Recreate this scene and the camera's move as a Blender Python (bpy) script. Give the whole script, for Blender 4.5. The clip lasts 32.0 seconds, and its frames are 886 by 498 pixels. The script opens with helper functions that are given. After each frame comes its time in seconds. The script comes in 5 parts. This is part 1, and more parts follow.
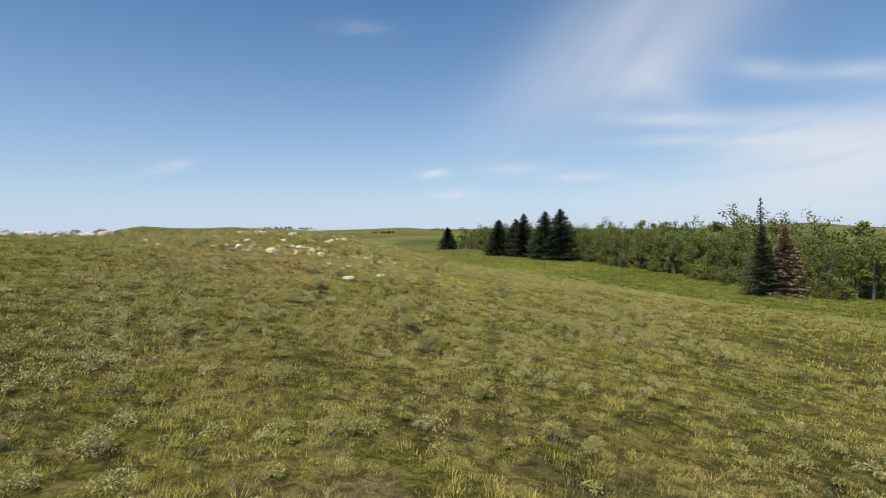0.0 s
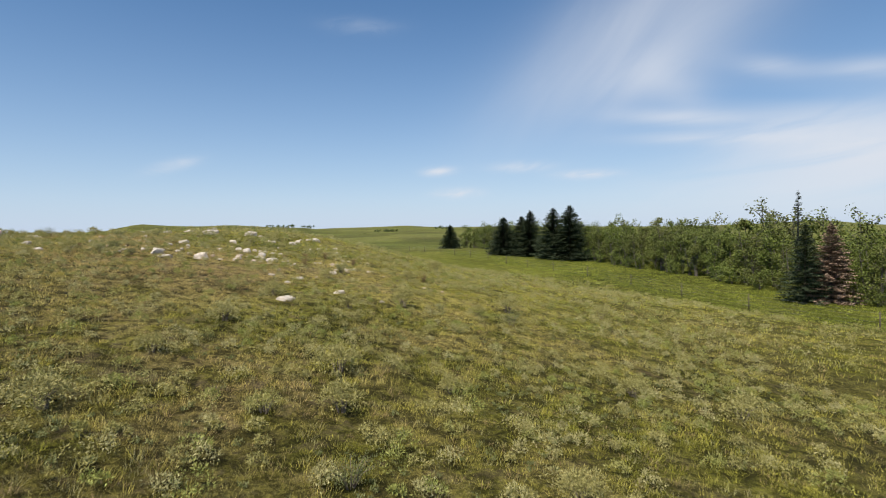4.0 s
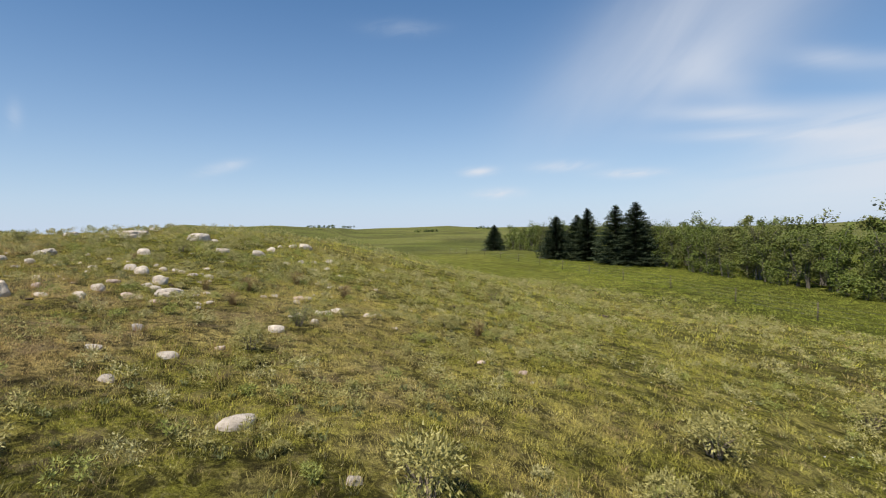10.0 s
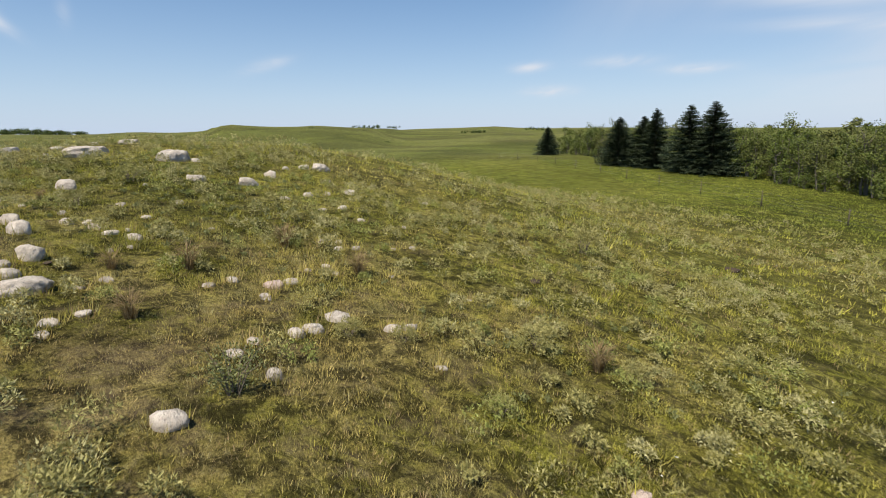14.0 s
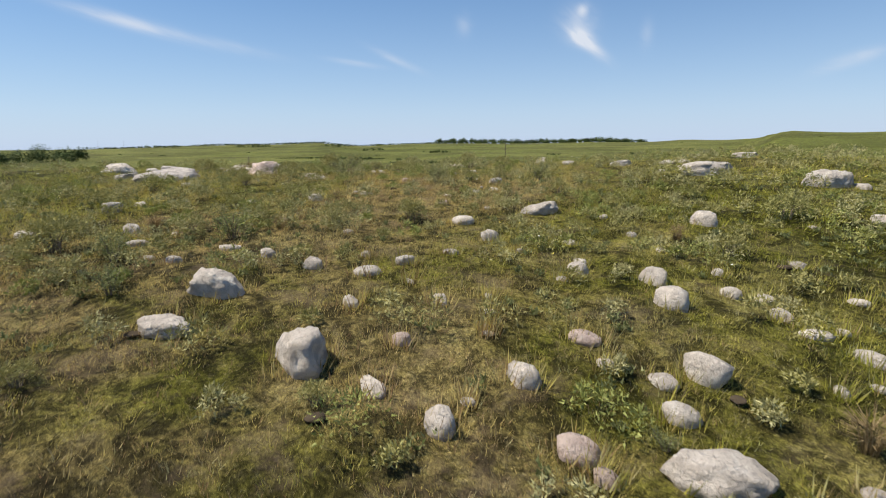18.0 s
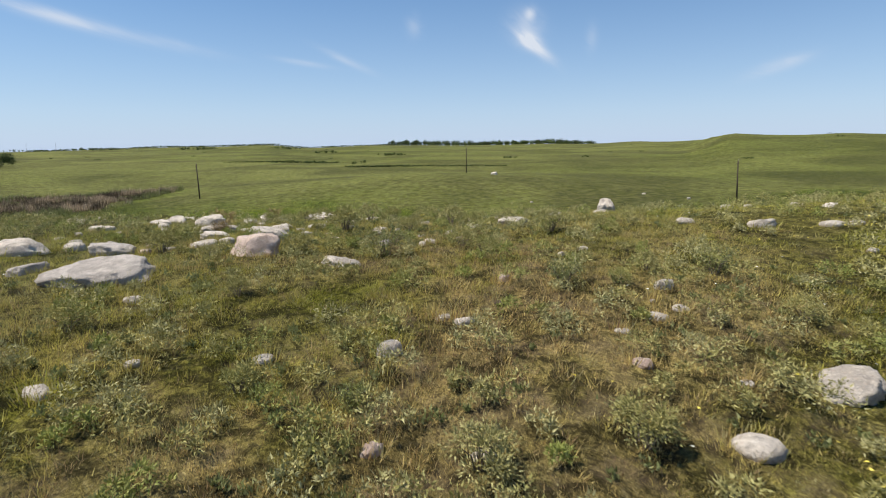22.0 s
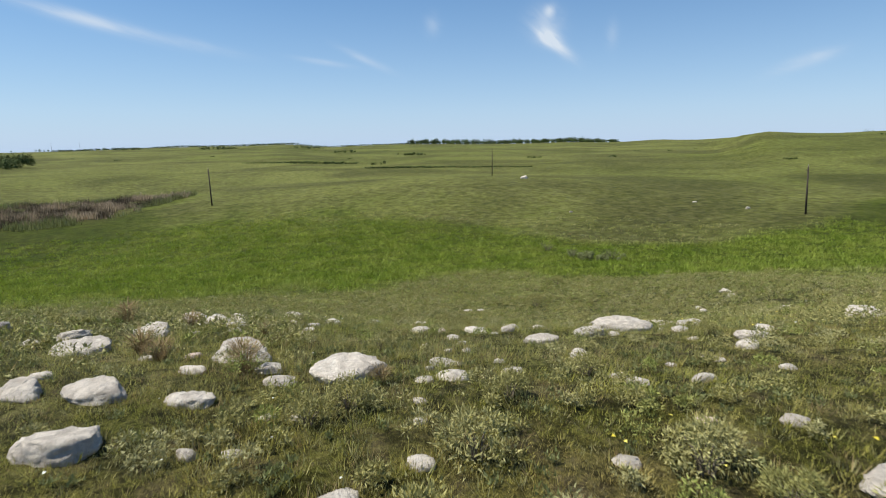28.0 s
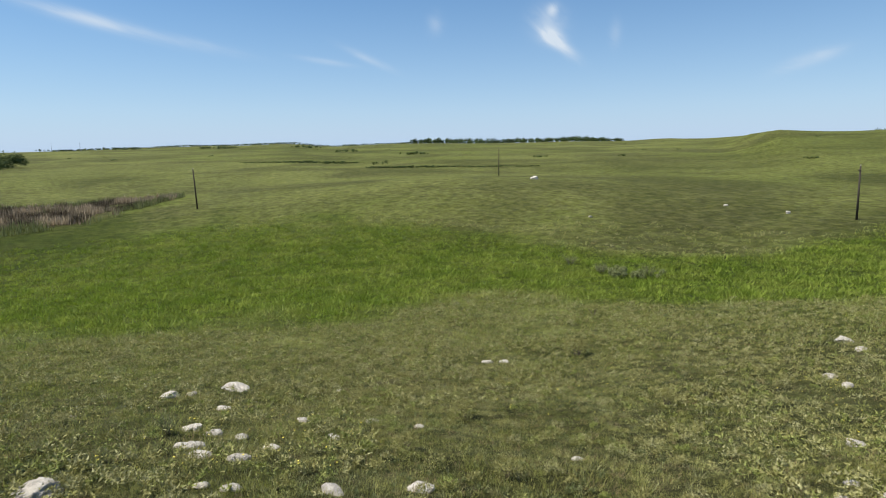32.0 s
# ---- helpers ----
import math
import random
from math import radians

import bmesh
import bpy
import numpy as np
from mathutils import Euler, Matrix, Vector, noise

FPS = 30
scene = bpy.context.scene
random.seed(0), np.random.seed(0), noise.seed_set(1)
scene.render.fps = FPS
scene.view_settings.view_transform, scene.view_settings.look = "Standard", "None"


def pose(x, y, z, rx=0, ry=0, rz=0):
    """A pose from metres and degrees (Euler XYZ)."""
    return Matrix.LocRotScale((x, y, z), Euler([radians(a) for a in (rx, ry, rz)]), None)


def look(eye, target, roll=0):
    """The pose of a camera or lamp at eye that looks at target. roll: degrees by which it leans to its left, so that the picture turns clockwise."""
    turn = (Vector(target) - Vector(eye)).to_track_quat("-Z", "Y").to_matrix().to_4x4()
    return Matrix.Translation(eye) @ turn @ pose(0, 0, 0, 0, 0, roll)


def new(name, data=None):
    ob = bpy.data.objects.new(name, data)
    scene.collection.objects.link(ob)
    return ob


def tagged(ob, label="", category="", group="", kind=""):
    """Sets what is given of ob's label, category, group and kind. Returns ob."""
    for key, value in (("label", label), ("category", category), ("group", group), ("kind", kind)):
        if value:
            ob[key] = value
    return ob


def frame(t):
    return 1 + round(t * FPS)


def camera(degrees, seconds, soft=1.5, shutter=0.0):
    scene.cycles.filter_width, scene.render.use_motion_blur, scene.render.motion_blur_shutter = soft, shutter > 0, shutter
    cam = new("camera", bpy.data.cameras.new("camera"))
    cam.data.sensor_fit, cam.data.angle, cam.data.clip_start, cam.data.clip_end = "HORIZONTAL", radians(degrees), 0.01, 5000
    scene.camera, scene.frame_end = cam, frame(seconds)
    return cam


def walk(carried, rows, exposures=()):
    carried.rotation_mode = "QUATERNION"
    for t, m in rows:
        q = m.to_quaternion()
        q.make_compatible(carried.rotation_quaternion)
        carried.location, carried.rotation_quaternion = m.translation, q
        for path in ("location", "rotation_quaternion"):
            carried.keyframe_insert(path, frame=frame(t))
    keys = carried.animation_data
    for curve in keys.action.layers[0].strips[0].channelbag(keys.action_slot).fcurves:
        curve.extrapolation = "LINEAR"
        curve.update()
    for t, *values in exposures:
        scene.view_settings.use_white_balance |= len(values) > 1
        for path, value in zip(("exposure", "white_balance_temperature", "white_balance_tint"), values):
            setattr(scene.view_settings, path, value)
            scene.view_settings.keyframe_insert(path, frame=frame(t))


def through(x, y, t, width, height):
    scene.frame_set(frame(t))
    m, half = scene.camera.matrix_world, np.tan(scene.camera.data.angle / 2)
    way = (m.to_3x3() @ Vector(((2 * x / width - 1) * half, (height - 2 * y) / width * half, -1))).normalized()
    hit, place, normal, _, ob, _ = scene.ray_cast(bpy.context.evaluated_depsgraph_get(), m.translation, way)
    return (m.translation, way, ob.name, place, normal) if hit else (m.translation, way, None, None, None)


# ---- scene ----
EXPOSURES = [(0, 0.45, 6500, 10), (14.0, 0.45, 6500, 10), (18.0, 0.45, 6300, 10), (23.0, 0.43, 6250, 9), (28.0, 0.42, 6080, 6), (32.0, 0.42, 6050, 5)]
cam = camera(78.9, 32.0, soft=1.05, shutter=0.3)
PATH = [
    (0, (0.171, 0.890, 3.619), (0.163, 2.889, 3.560), -0.77),
    (0.5, (0.192, 1.634, 3.630), (0.187, 3.633, 3.570), -0.82),
    (1, (0.245, 2.464, 3.641), (0.241, 4.463, 3.581), -0.82),
    (1.5, (0.351, 3.364, 3.644), (0.348, 5.363, 3.583), -0.82),
    (2, (0.484, 4.297, 3.634), (0.483, 6.296, 3.572), -0.83),
    (2.5, (0.624, 5.257, 3.632), (0.617, 7.256, 3.570), -0.84),
    (3, (0.770, 6.272, 3.643), (0.757, 8.271, 3.579), -0.85),
    (3.5, (0.902, 7.326, 3.687), (0.890, 9.325, 3.621), -0.79),
    (4.5, (0.914, 9.727, 3.668), (0.868, 11.725, 3.602), -0.84),
    (5.5, (0.717, 12.290, 3.624), (0.637, 14.287, 3.559), -0.90),
    (6, (0.640, 13.506, 3.644), (0.525, 15.502, 3.578), -0.85),
    (6.5, (0.514, 14.703, 3.688), (0.391, 16.698, 3.621), -0.82),
    (7, (0.438, 15.830, 3.723), (0.315, 17.825, 3.657), -0.81),
    (7.5, (0.378, 16.915, 3.758), (0.256, 18.910, 3.692), -0.77),
    (8, (0.331, 17.901, 3.755), (0.206, 19.896, 3.690), -0.79),
    (8.5, (0.224, 18.851, 3.756), (0.097, 20.846, 3.694), -0.79),
    (9, (0.126, 19.782, 3.758), (-0.002, 21.777, 3.694), -0.86),
    (9.5, (0.018, 20.675, 3.750), (-0.122, 22.669, 3.689), -0.78),
    (10, (-0.056, 21.553, 3.745), (-0.231, 23.545, 3.682), -0.78),
    (10.5, (-0.150, 22.428, 3.745), (-0.404, 24.411, 3.683), -0.75),
    (11, (-0.303, 23.272, 3.690), (-0.583, 25.241, 3.477), -0.83),
    (11.5, (-0.495, 24.112, 3.709), (-0.789, 26.044, 3.286), -0.81),
    (12, (-0.584, 24.835, 3.731), (-0.891, 26.766, 3.309), -0.79),
    (12.5, (-0.739, 25.624, 3.875), (-1.047, 27.555, 3.453), -0.65),
    (13, (-0.892, 26.375, 4.109), (-1.208, 28.305, 3.687), -0.73),
    (13.5, (-0.996, 27.060, 4.195), (-1.325, 28.987, 3.770), -0.68),
    (14, (-1.184, 27.753, 4.219), (-1.524, 29.678, 3.798), -0.57),
    (14.5, (-1.417, 28.321, 4.222), (-1.950, 30.202, 3.803), -0.70),
    (15, (-1.766, 28.898, 4.219), (-2.901, 30.494, 3.812), -0.91),
    (15.5, (-2.160, 29.375, 4.238), (-3.914, 30.255, 3.850), -1.10),
    (16, (-2.692, 29.812, 4.221), (-4.565, 30.398, 3.837), -0.97),
    (16.5, (-3.408, 30.146, 4.173), (-5.289, 30.710, 3.792), -0.84),
    (17, (-4.173, 30.344, 4.154), (-6.019, 31.016, 3.777), -0.72),
    (17.5, (-4.851, 30.376, 4.226), (-6.658, 31.146, 3.852), -0.59),
    (18, (-5.440, 30.313, 4.363), (-7.192, 31.201, 3.987), -0.62),
    (18.5, (-6.061, 30.249, 4.575), (-7.769, 31.220, 4.201), -0.71),
    (19, (-6.726, 30.207, 4.646), (-8.419, 31.203, 4.272), -0.72),
    (19.5, (-7.433, 30.177, 4.707), (-9.119, 31.187, 4.333), -0.70),
    (20, (-8.140, 30.206, 4.918), (-9.819, 31.226, 4.544), -0.81),
    (20.5, (-8.843, 30.272, 5.183), (-10.518, 31.299, 4.806), -0.73),
    (21, (-9.556, 30.377, 5.282), (-11.228, 31.407, 4.907), -0.72),
    (21.5, (-10.220, 30.429, 5.347), (-11.889, 31.465, 4.972), -0.72),
    (22, (-10.846, 30.536, 5.385), (-12.515, 31.574, 5.011), -0.71),
    (22.5, (-11.532, 30.696, 5.493), (-13.200, 31.735, 5.118), -0.53),
    (23, (-12.235, 30.883, 5.788), (-13.900, 31.925, 5.413), -0.62),
    (23.5, (-12.908, 31.107, 6.073), (-14.575, 32.148, 5.700), -0.67),
    (24, (-13.587, 31.336, 6.171), (-15.252, 32.377, 5.793), -0.70),
    (24.5, (-14.235, 31.548, 6.222), (-15.900, 32.589, 5.844), -0.75),
    (25, (-14.895, 31.757, 6.246), (-16.576, 32.771, 5.868), -0.77),
    (25.5, (-15.540, 31.990, 6.263), (-17.258, 32.943, 5.886), -0.87),
    (26.5, (-16.733, 32.410, 6.278), (-18.450, 33.363, 5.901), -0.88),
    (27.5, (-18.063, 32.991, 6.285), (-19.780, 33.944, 5.907), -0.89),
    (28, (-18.845, 33.385, 6.294), (-20.547, 34.365, 5.915), -0.87),
    (28.5, (-19.609, 33.775, 6.288), (-21.312, 34.753, 5.908), -0.90),
    (29, (-20.421, 34.183, 6.280), (-22.124, 35.160, 5.899), -0.87),
    (29.5, (-21.270, 34.621, 6.273), (-22.974, 35.596, 5.891), -0.90),
    (30, (-22.179, 35.089, 6.267), (-23.883, 36.064, 5.885), -0.91),
    (30.5, (-23.085, 35.580, 6.241), (-24.790, 36.554, 5.859), -0.88),
    (31, (-24.109, 36.121, 6.202), (-25.815, 37.093, 5.820), -0.91),
    (31.5, (-25.118, 36.681, 6.149), (-26.824, 37.651, 5.768), -0.97),
    (32, (-26.105, 37.214, 6.078), (-27.811, 38.184, 5.697), -0.94),
]
walk(cam, [(t, look(eye, target, roll)) for t, eye, target, roll in PATH], exposures=EXPOSURES)

# ---- world, sun ----
SUN_YAW, SUN_UP = 148.0, 60.0      # where the sun stands: degrees to the left of +y, and above the horizon
world = bpy.data.worlds.new("sky")
scene.world = world
world.use_nodes = True
wn, wl = world.node_tree.nodes, world.node_tree.links
wn.clear()


def wmath(op, a, b=None, c=None, clamp=False):
    n = wn.new("ShaderNodeMath")
    n.operation, n.use_clamp = op, clamp
    for i, v in enumerate((a, b, c)):
        if v is None:
            continue
        if isinstance(v, (int, float)):
            n.inputs[i].default_value = v
        else:
            wl.new(v, n.inputs[i])
    return n.outputs[0]


sky = wn.new("ShaderNodeTexSky")
sky.sky_type, sky.sun_disc = "NISHITA", False
sky.sun_elevation, sky.sun_rotation = radians(SUN_UP), radians(-SUN_YAW)
sky.altitude, sky.air_density, sky.dust_density, sky.ozone_density = 500.0, 1.0, 0.1, 1.6
coord = wn.new("ShaderNodeTexCoord")
sep = wn.new("ShaderNodeSeparateXYZ")
wl.new(coord.outputs["Generated"], sep.inputs[0])
yaw = wmath("MULTIPLY", wmath("ARCTAN2", wmath("MULTIPLY", sep.outputs[0], -1.0), sep.outputs[1]), 57.2958)
elev = wmath("MULTIPLY", wmath("ARCSINE", sep.outputs[2]), 57.2958)


def cirrus(scale_x, scale_y, turn, low, high, seed, detail=6.0):
    """Stretched streaks of high cloud over the sky's degrees."""
    comb = wn.new("ShaderNodeCombineXYZ")
    wl.new(yaw, comb.inputs[0]), wl.new(elev, comb.inputs[1])
    comb.inputs[2].default_value = seed
    mapping = wn.new("ShaderNodeMapping")
    mapping.inputs["Rotation"].default_value = (0, 0, radians(turn))
    wl.new(comb.outputs[0], mapping.inputs[0])
    stretch = wn.new("ShaderNodeVectorMath")
    stretch.operation = "MULTIPLY"
    stretch.inputs[1].default_value = (scale_x, scale_y, 1.0)
    wl.new(mapping.outputs[0], stretch.inputs[0])
    tex = wn.new("ShaderNodeTexNoise")
    tex.inputs["Scale"].default_value, tex.inputs["Detail"].default_value = 1.0, detail
    tex.inputs["Roughness"].default_value, tex.inputs["Distortion"].default_value = 0.5, 0.9
    wl.new(stretch.outputs[0], tex.inputs["Vector"])
    ramp = wn.new("ShaderNodeMapRange")
    ramp.interpolation_type = "SMOOTHSTEP"
    ramp.inputs["From Min"].default_value, ramp.inputs["From Max"].default_value = low, high
    wl.new(tex.outputs[0], ramp.inputs["Value"])
    return ramp.outputs[0]


def spot(y0, e0, wide, tall, turn=0.0):
    """A soft patch of the sky round a yaw and elevation, in degrees."""
    c, s = math.cos(radians(turn)), math.sin(radians(turn))
    dy, de = wmath("SUBTRACT", yaw, y0), wmath("SUBTRACT", elev, e0)
    a = wmath("ADD", wmath("MULTIPLY", dy, c / wide), wmath("MULTIPLY", de, s / wide))
    b = wmath("ADD", wmath("MULTIPLY", dy, -s / tall), wmath("MULTIPLY", de, c / tall))
    q = wmath("ADD", wmath("MULTIPLY", a, a), wmath("MULTIPLY", b, b))
    return wmath("POWER", 2.71828, wmath("MULTIPLY", q, -1.0))


def together(*patches):
    """The sum of several patches of the sky, each with its weight."""
    out = None
    for weight, patch in patches:
        p = wmath("MULTIPLY", patch, weight)
        out = p if out is None else wmath("ADD", out, p)
    return out


def wispy(patch, streaks, least):
    """A patch that is never thinner than a share of itself, with streaks in the rest."""
    return wmath("MULTIPLY", patch, wmath("ADD", wmath("MULTIPLY", streaks, 1.0 - least), least))


# a high veil that hooks over into a bank in the east, with a strip of blue between
veil = wispy(together((0.42, spot(-15, 17.5, 12, 5.0, -37)), (0.40, spot(-25, 21.0, 12, 6.0, -37)), (0.30, spot(-20.0, 14.8, 5.5, 2.0, -12)), (0.30, spot(-23.2, 12.8, 2.8, 1.5, 20))),
             cirrus(0.05, 0.16, 38, 0.2, 0.8, 3.0, 5.0), 0.6)
bank = wispy(together((0.95, spot(-37, 7.3, 10.5, 2.9, 3)), (0.55, spot(-24, 10.4, 6.5, 0.75, 7)), (0.45, spot(-25, 8.5, 6.5, 0.6, 4)), (0.6, spot(-36, 3.2, 17, 2.6, 0)),
                      (0.40, spot(-30.5, 14.2, 3.0, 0.9, 14)), (0.5, spot(-38.5, 12.7, 4.6, 0.8, 8))), cirrus(0.07, 0.42, 6, 0.22, 0.68, 9.0, 6.0), 0.5)
strip = wmath("SUBTRACT", 1.0, wmath("MULTIPLY", spot(-31.5, 11.6, 6.0, 0.62, 8), 0.75))
puffs = wispy(together((0.9, spot(1.1, 6.3, 1.5, 0.42, -4)), (0.75, spot(-0.9, 4.0, 2.2, 0.5)), (0.5, spot(-7.5, 6.6, 3.0, 0.5)), (0.65, spot(-14.2, 5.6, 2.8, 0.42)),
                       (0.3, spot(26.6, 6.8, 1.8, 0.5, -10)), (0.15, spot(8.9, 20.5, 3.5, 0.7))), cirrus(0.3, 0.9, 10, 0.34, 0.62, 8.0), 0.45)
wisp = wispy(together((1.0, spot(48.5, 9.5, 1.9, 0.48, 38)), (1.0, spot(49.3, 10.2, 1.1, 0.7, 20)), (0.45, spot(49.6, 11.6, 1.5, 1.3, 10)), (0.6, spot(49.2, 12.6, 0.5, 0.5)),
                      (0.25, spot(60.8, 11.7, 0.7, 0.9)), (0.2, spot(43.2, 10.1, 0.5, 1.1))), cirrus(0.35, 0.9, -38, 0.22, 0.6, 5.0), 0.35)
streaks = wispy(together((0.75, spot(91.5, 10.8, 4.6, 0.5, 11)), (0.3, spot(84, 9.4, 4.0, 0.5, 9)), (0.5, spot(67.6, 8.5, 2.3, 0.32, 24)), (0.35, spot(71.8, 8.2, 2.4, 0.25, 8)),
                         (0.3, spot(27.6, 6.4, 2.2, 0.5, -18))), cirrus(0.16, 0.9, -14, 0.30, 0.66, 11.0), 0.45)
cover = wmath("ADD", wmath("MULTIPLY", wmath("ADD", veil, bank), strip), wmath("ADD", puffs, wmath("ADD", wisp, streaks)), clamp=True)
tint = wn.new("ShaderNodeHueSaturation")
tint.inputs["Saturation"].default_value = 1.38
wl.new(sky.outputs[0], tint.inputs["Color"])


def wmix(f, a, colour):
    n = wn.new("ShaderNodeMix")
    n.data_type = "RGBA"
    n.inputs["B"].default_value = (*colour, 1.0)
    wl.new(f, n.inputs["Factor"]), wl.new(a, n.inputs["A"])
    return n.outputs["Result"]


# pale air near the horizon, then the clouds in front of the blue
low_haze = wmath("MULTIPLY", wmath("POWER", 2.71828, wmath("MULTIPLY", wmath("ABSOLUTE", elev), -0.08)), 0.88)
heaven = wmix(cover, wmix(low_haze, tint.outputs[0], (4.9, 6.15, 8.3)), (6.9, 7.3, 8.0))
background = wn.new("ShaderNodeBackground")
background.inputs["Strength"].default_value = 0.076
wl.new(heaven, background.inputs["Color"])
world_out = wn.new("ShaderNodeOutputWorld")
wl.new(background.outputs[0], world_out.inputs["Surface"])

sun = new("sun", bpy.data.lights.new("sun", "SUN"))
sun.data.energy, sun.data.angle, sun.data.color = 5.0, radians(0.53), (1.0, 0.925, 0.78)
sun.matrix_world = look((0, 0, 60), Vector((0, 0, 60)) - Vector((-math.sin(radians(SUN_YAW)) * math.cos(radians(SUN_UP)),
                        math.cos(radians(SUN_YAW)) * math.cos(radians(SUN_UP)), math.sin(radians(SUN_UP)))))

# ---- materials ----
class Mat:
    """A small builder for node materials."""

    def __init__(self, name, rough=0.8, spec=0.3):
        self.m = bpy.data.materials.new(name)
        self.m.use_nodes = True
        self.n, self.l = self.m.node_tree.nodes, self.m.node_tree.links
        self.b = self.n["Principled BSDF"]
        self.b.inputs["Roughness"].default_value = rough
        self.b.inputs["Specular IOR Level"].default_value = spec
        self.geo = self.n.new("ShaderNodeNewGeometry")
        self.pos = self.geo.outputs["Position"]

    def put(self, v, socket):
        if isinstance(v, (int, float)):
            socket.default_value = v
        elif isinstance(v, tuple):
            socket.default_value = v if len(v) == len(socket.default_value) else (*v, 1.0)
        else:
            self.l.new(v, socket)

    def math(self, op, a, b=0.0, clamp=False):
        n = self.n.new("ShaderNodeMath")
        n.operation, n.use_clamp = op, clamp
        self.put(a, n.inputs[0]), self.put(b, n.inputs[1])
        return n.outputs[0]

    def coord(self):
        return self.n.new("ShaderNodeTexCoord").outputs["Object"]

    def noise(self, scale, detail=4.0, rough=0.55, at=None, warp=0.0, stretch=None):
        n = self.n.new("ShaderNodeTexNoise")
        n.inputs["Scale"].default_value, n.inputs["Detail"].default_value = scale, detail
        n.inputs["Roughness"].default_value, n.inputs["Distortion"].default_value = rough, warp
        v = self.pos if at is None else at
        if stretch:
            s = self.n.new("ShaderNodeVectorMath")
            s.operation = "MULTIPLY"
            s.inputs[1].default_value = stretch
            self.l.new(v, s.inputs[0])
            v = s.outputs[0]
        self.l.new(v, n.inputs["Vector"])
        return n.outputs[0]

    def voronoi(self, scale, at=None, feature="F1"):
        n = self.n.new("ShaderNodeTexVoronoi")
        n.feature = feature
        n.inputs["Scale"].default_value = scale
        self.l.new(self.pos if at is None else at, n.inputs["Vector"])
        return n.outputs["Distance"]

    def step(self, v, low, high):
        n = self.n.new("ShaderNodeMapRange")
        n.interpolation_type = "SMOOTHSTEP"
        n.inputs["From Min"].default_value, n.inputs["From Max"].default_value = low, high
        self.put(v, n.inputs["Value"])
        return n.outputs[0]

    def mix(self, f, a, b):
        n = self.n.new("ShaderNodeMix")
        n.data_type = "RGBA"
        self.put(f, n.inputs["Factor"]), self.put(a, n.inputs["A"]), self.put(b, n.inputs["B"])
        return n.outputs["Result"]

    def scale(self, colour, f):
        n = self.n.new("ShaderNodeVectorMath")
        n.operation = "SCALE"
        self.put(colour, n.inputs[0])
        self.put(f, n.inputs["Scale"])
        return n.outputs[0]

    def attr(self, name):
        n = self.n.new("ShaderNodeAttribute")
        n.attribute_name = name
        return n.outputs["Fac"]

    def island(self):
        return self.geo.outputs["Random Per Island"]

    def one(self):
        return self.n.new("ShaderNodeObjectInfo").outputs["Random"]

    def colour(self, c):
        self.put(c, self.b.inputs["Base Color"])
        return self

    def bump(self, h, strength, distance):
        n = self.n.new("ShaderNodeBump")
        n.inputs["Strength"].default_value, n.inputs["Distance"].default_value = strength, distance
        self.l.new(h, n.inputs["Height"])
        self.l.new(n.outputs[0], self.b.inputs["Normal"])
        return self

    def leafy(self, through=0.35):
        """Lets part of the light pass through thin leaves."""
        t = self.n.new("ShaderNodeBsdfTranslucent")
        src = self.b.inputs["Base Color"]
        if src.is_linked:
            self.l.new(src.links[0].from_socket, t.inputs["Color"])
        else:
            t.inputs["Color"].default_value = src.default_value
        s = self.n.new("ShaderNodeMixShader")
        s.inputs[0].default_value = through
        self.l.new(self.b.outputs[0], s.inputs[1]), self.l.new(t.outputs[0], s.inputs[2])
        self.l.new(s.outputs[0], self.n["Material Output"].inputs["Surface"])
        return self


def sward(k):
    """The prairie's colours: olive grass, straw patches, dull sage tints, and lush green in the hollows."""
    big, mid = k.noise(0.11, 4.0, 0.6, warp=0.4), k.noise(0.9, 4.0, 0.6)
    olive = k.mix(k.step(k.noise(0.35, 3.0), 0.35, 0.65), GRASS_A, GRASS_B)
    c = k.mix(k.math("MULTIPLY", k.step(k.math("ADD", k.math("MULTIPLY", big, 0.6), k.math("MULTIPLY", mid, 0.4)), 0.42, 0.60), k.attr("dry")), olive, STRAW)
    c = k.mix(k.math("MULTIPLY", k.step(mid, 0.52, 0.72), 0.45), c, SAGE_TINT)
    c = k.mix(k.math("MULTIPLY", k.attr("drab"), 0.72), c, k.mix(k.step(k.noise(0.5, 5.0, 0.65), 0.36, 0.64), DRAB_A, DRAB_B))
    lush = k.mix(k.step(k.noise(0.22, 4.0, 0.65, warp=0.5), 0.35, 0.68), LUSH_A, LUSH_B)
    lush = k.mix(k.math("MULTIPLY", k.step(k.noise(0.7, 4.0, 0.6), 0.55, 0.75), 0.5), lush, LUSH_C)
    c = k.mix(k.attr("lush"), c, lush)
    return k.mix(k.attr("reed"), c, REED)


GRASS_A, GRASS_B, STRAW, SAGE_TINT = (0.225, 0.222, 0.026), (0.330, 0.308, 0.050), (0.470, 0.345, 0.140), (0.30, 0.285, 0.095)
DRAB_A, DRAB_B = (0.165, 0.178, 0.052), (0.272, 0.272, 0.108)
LUSH_A, LUSH_B, LUSH_C, REED = (0.131, 0.174, 0.017), (0.192, 0.222, 0.034), (0.092, 0.128, 0.016), (0.16, 0.12, 0.075)

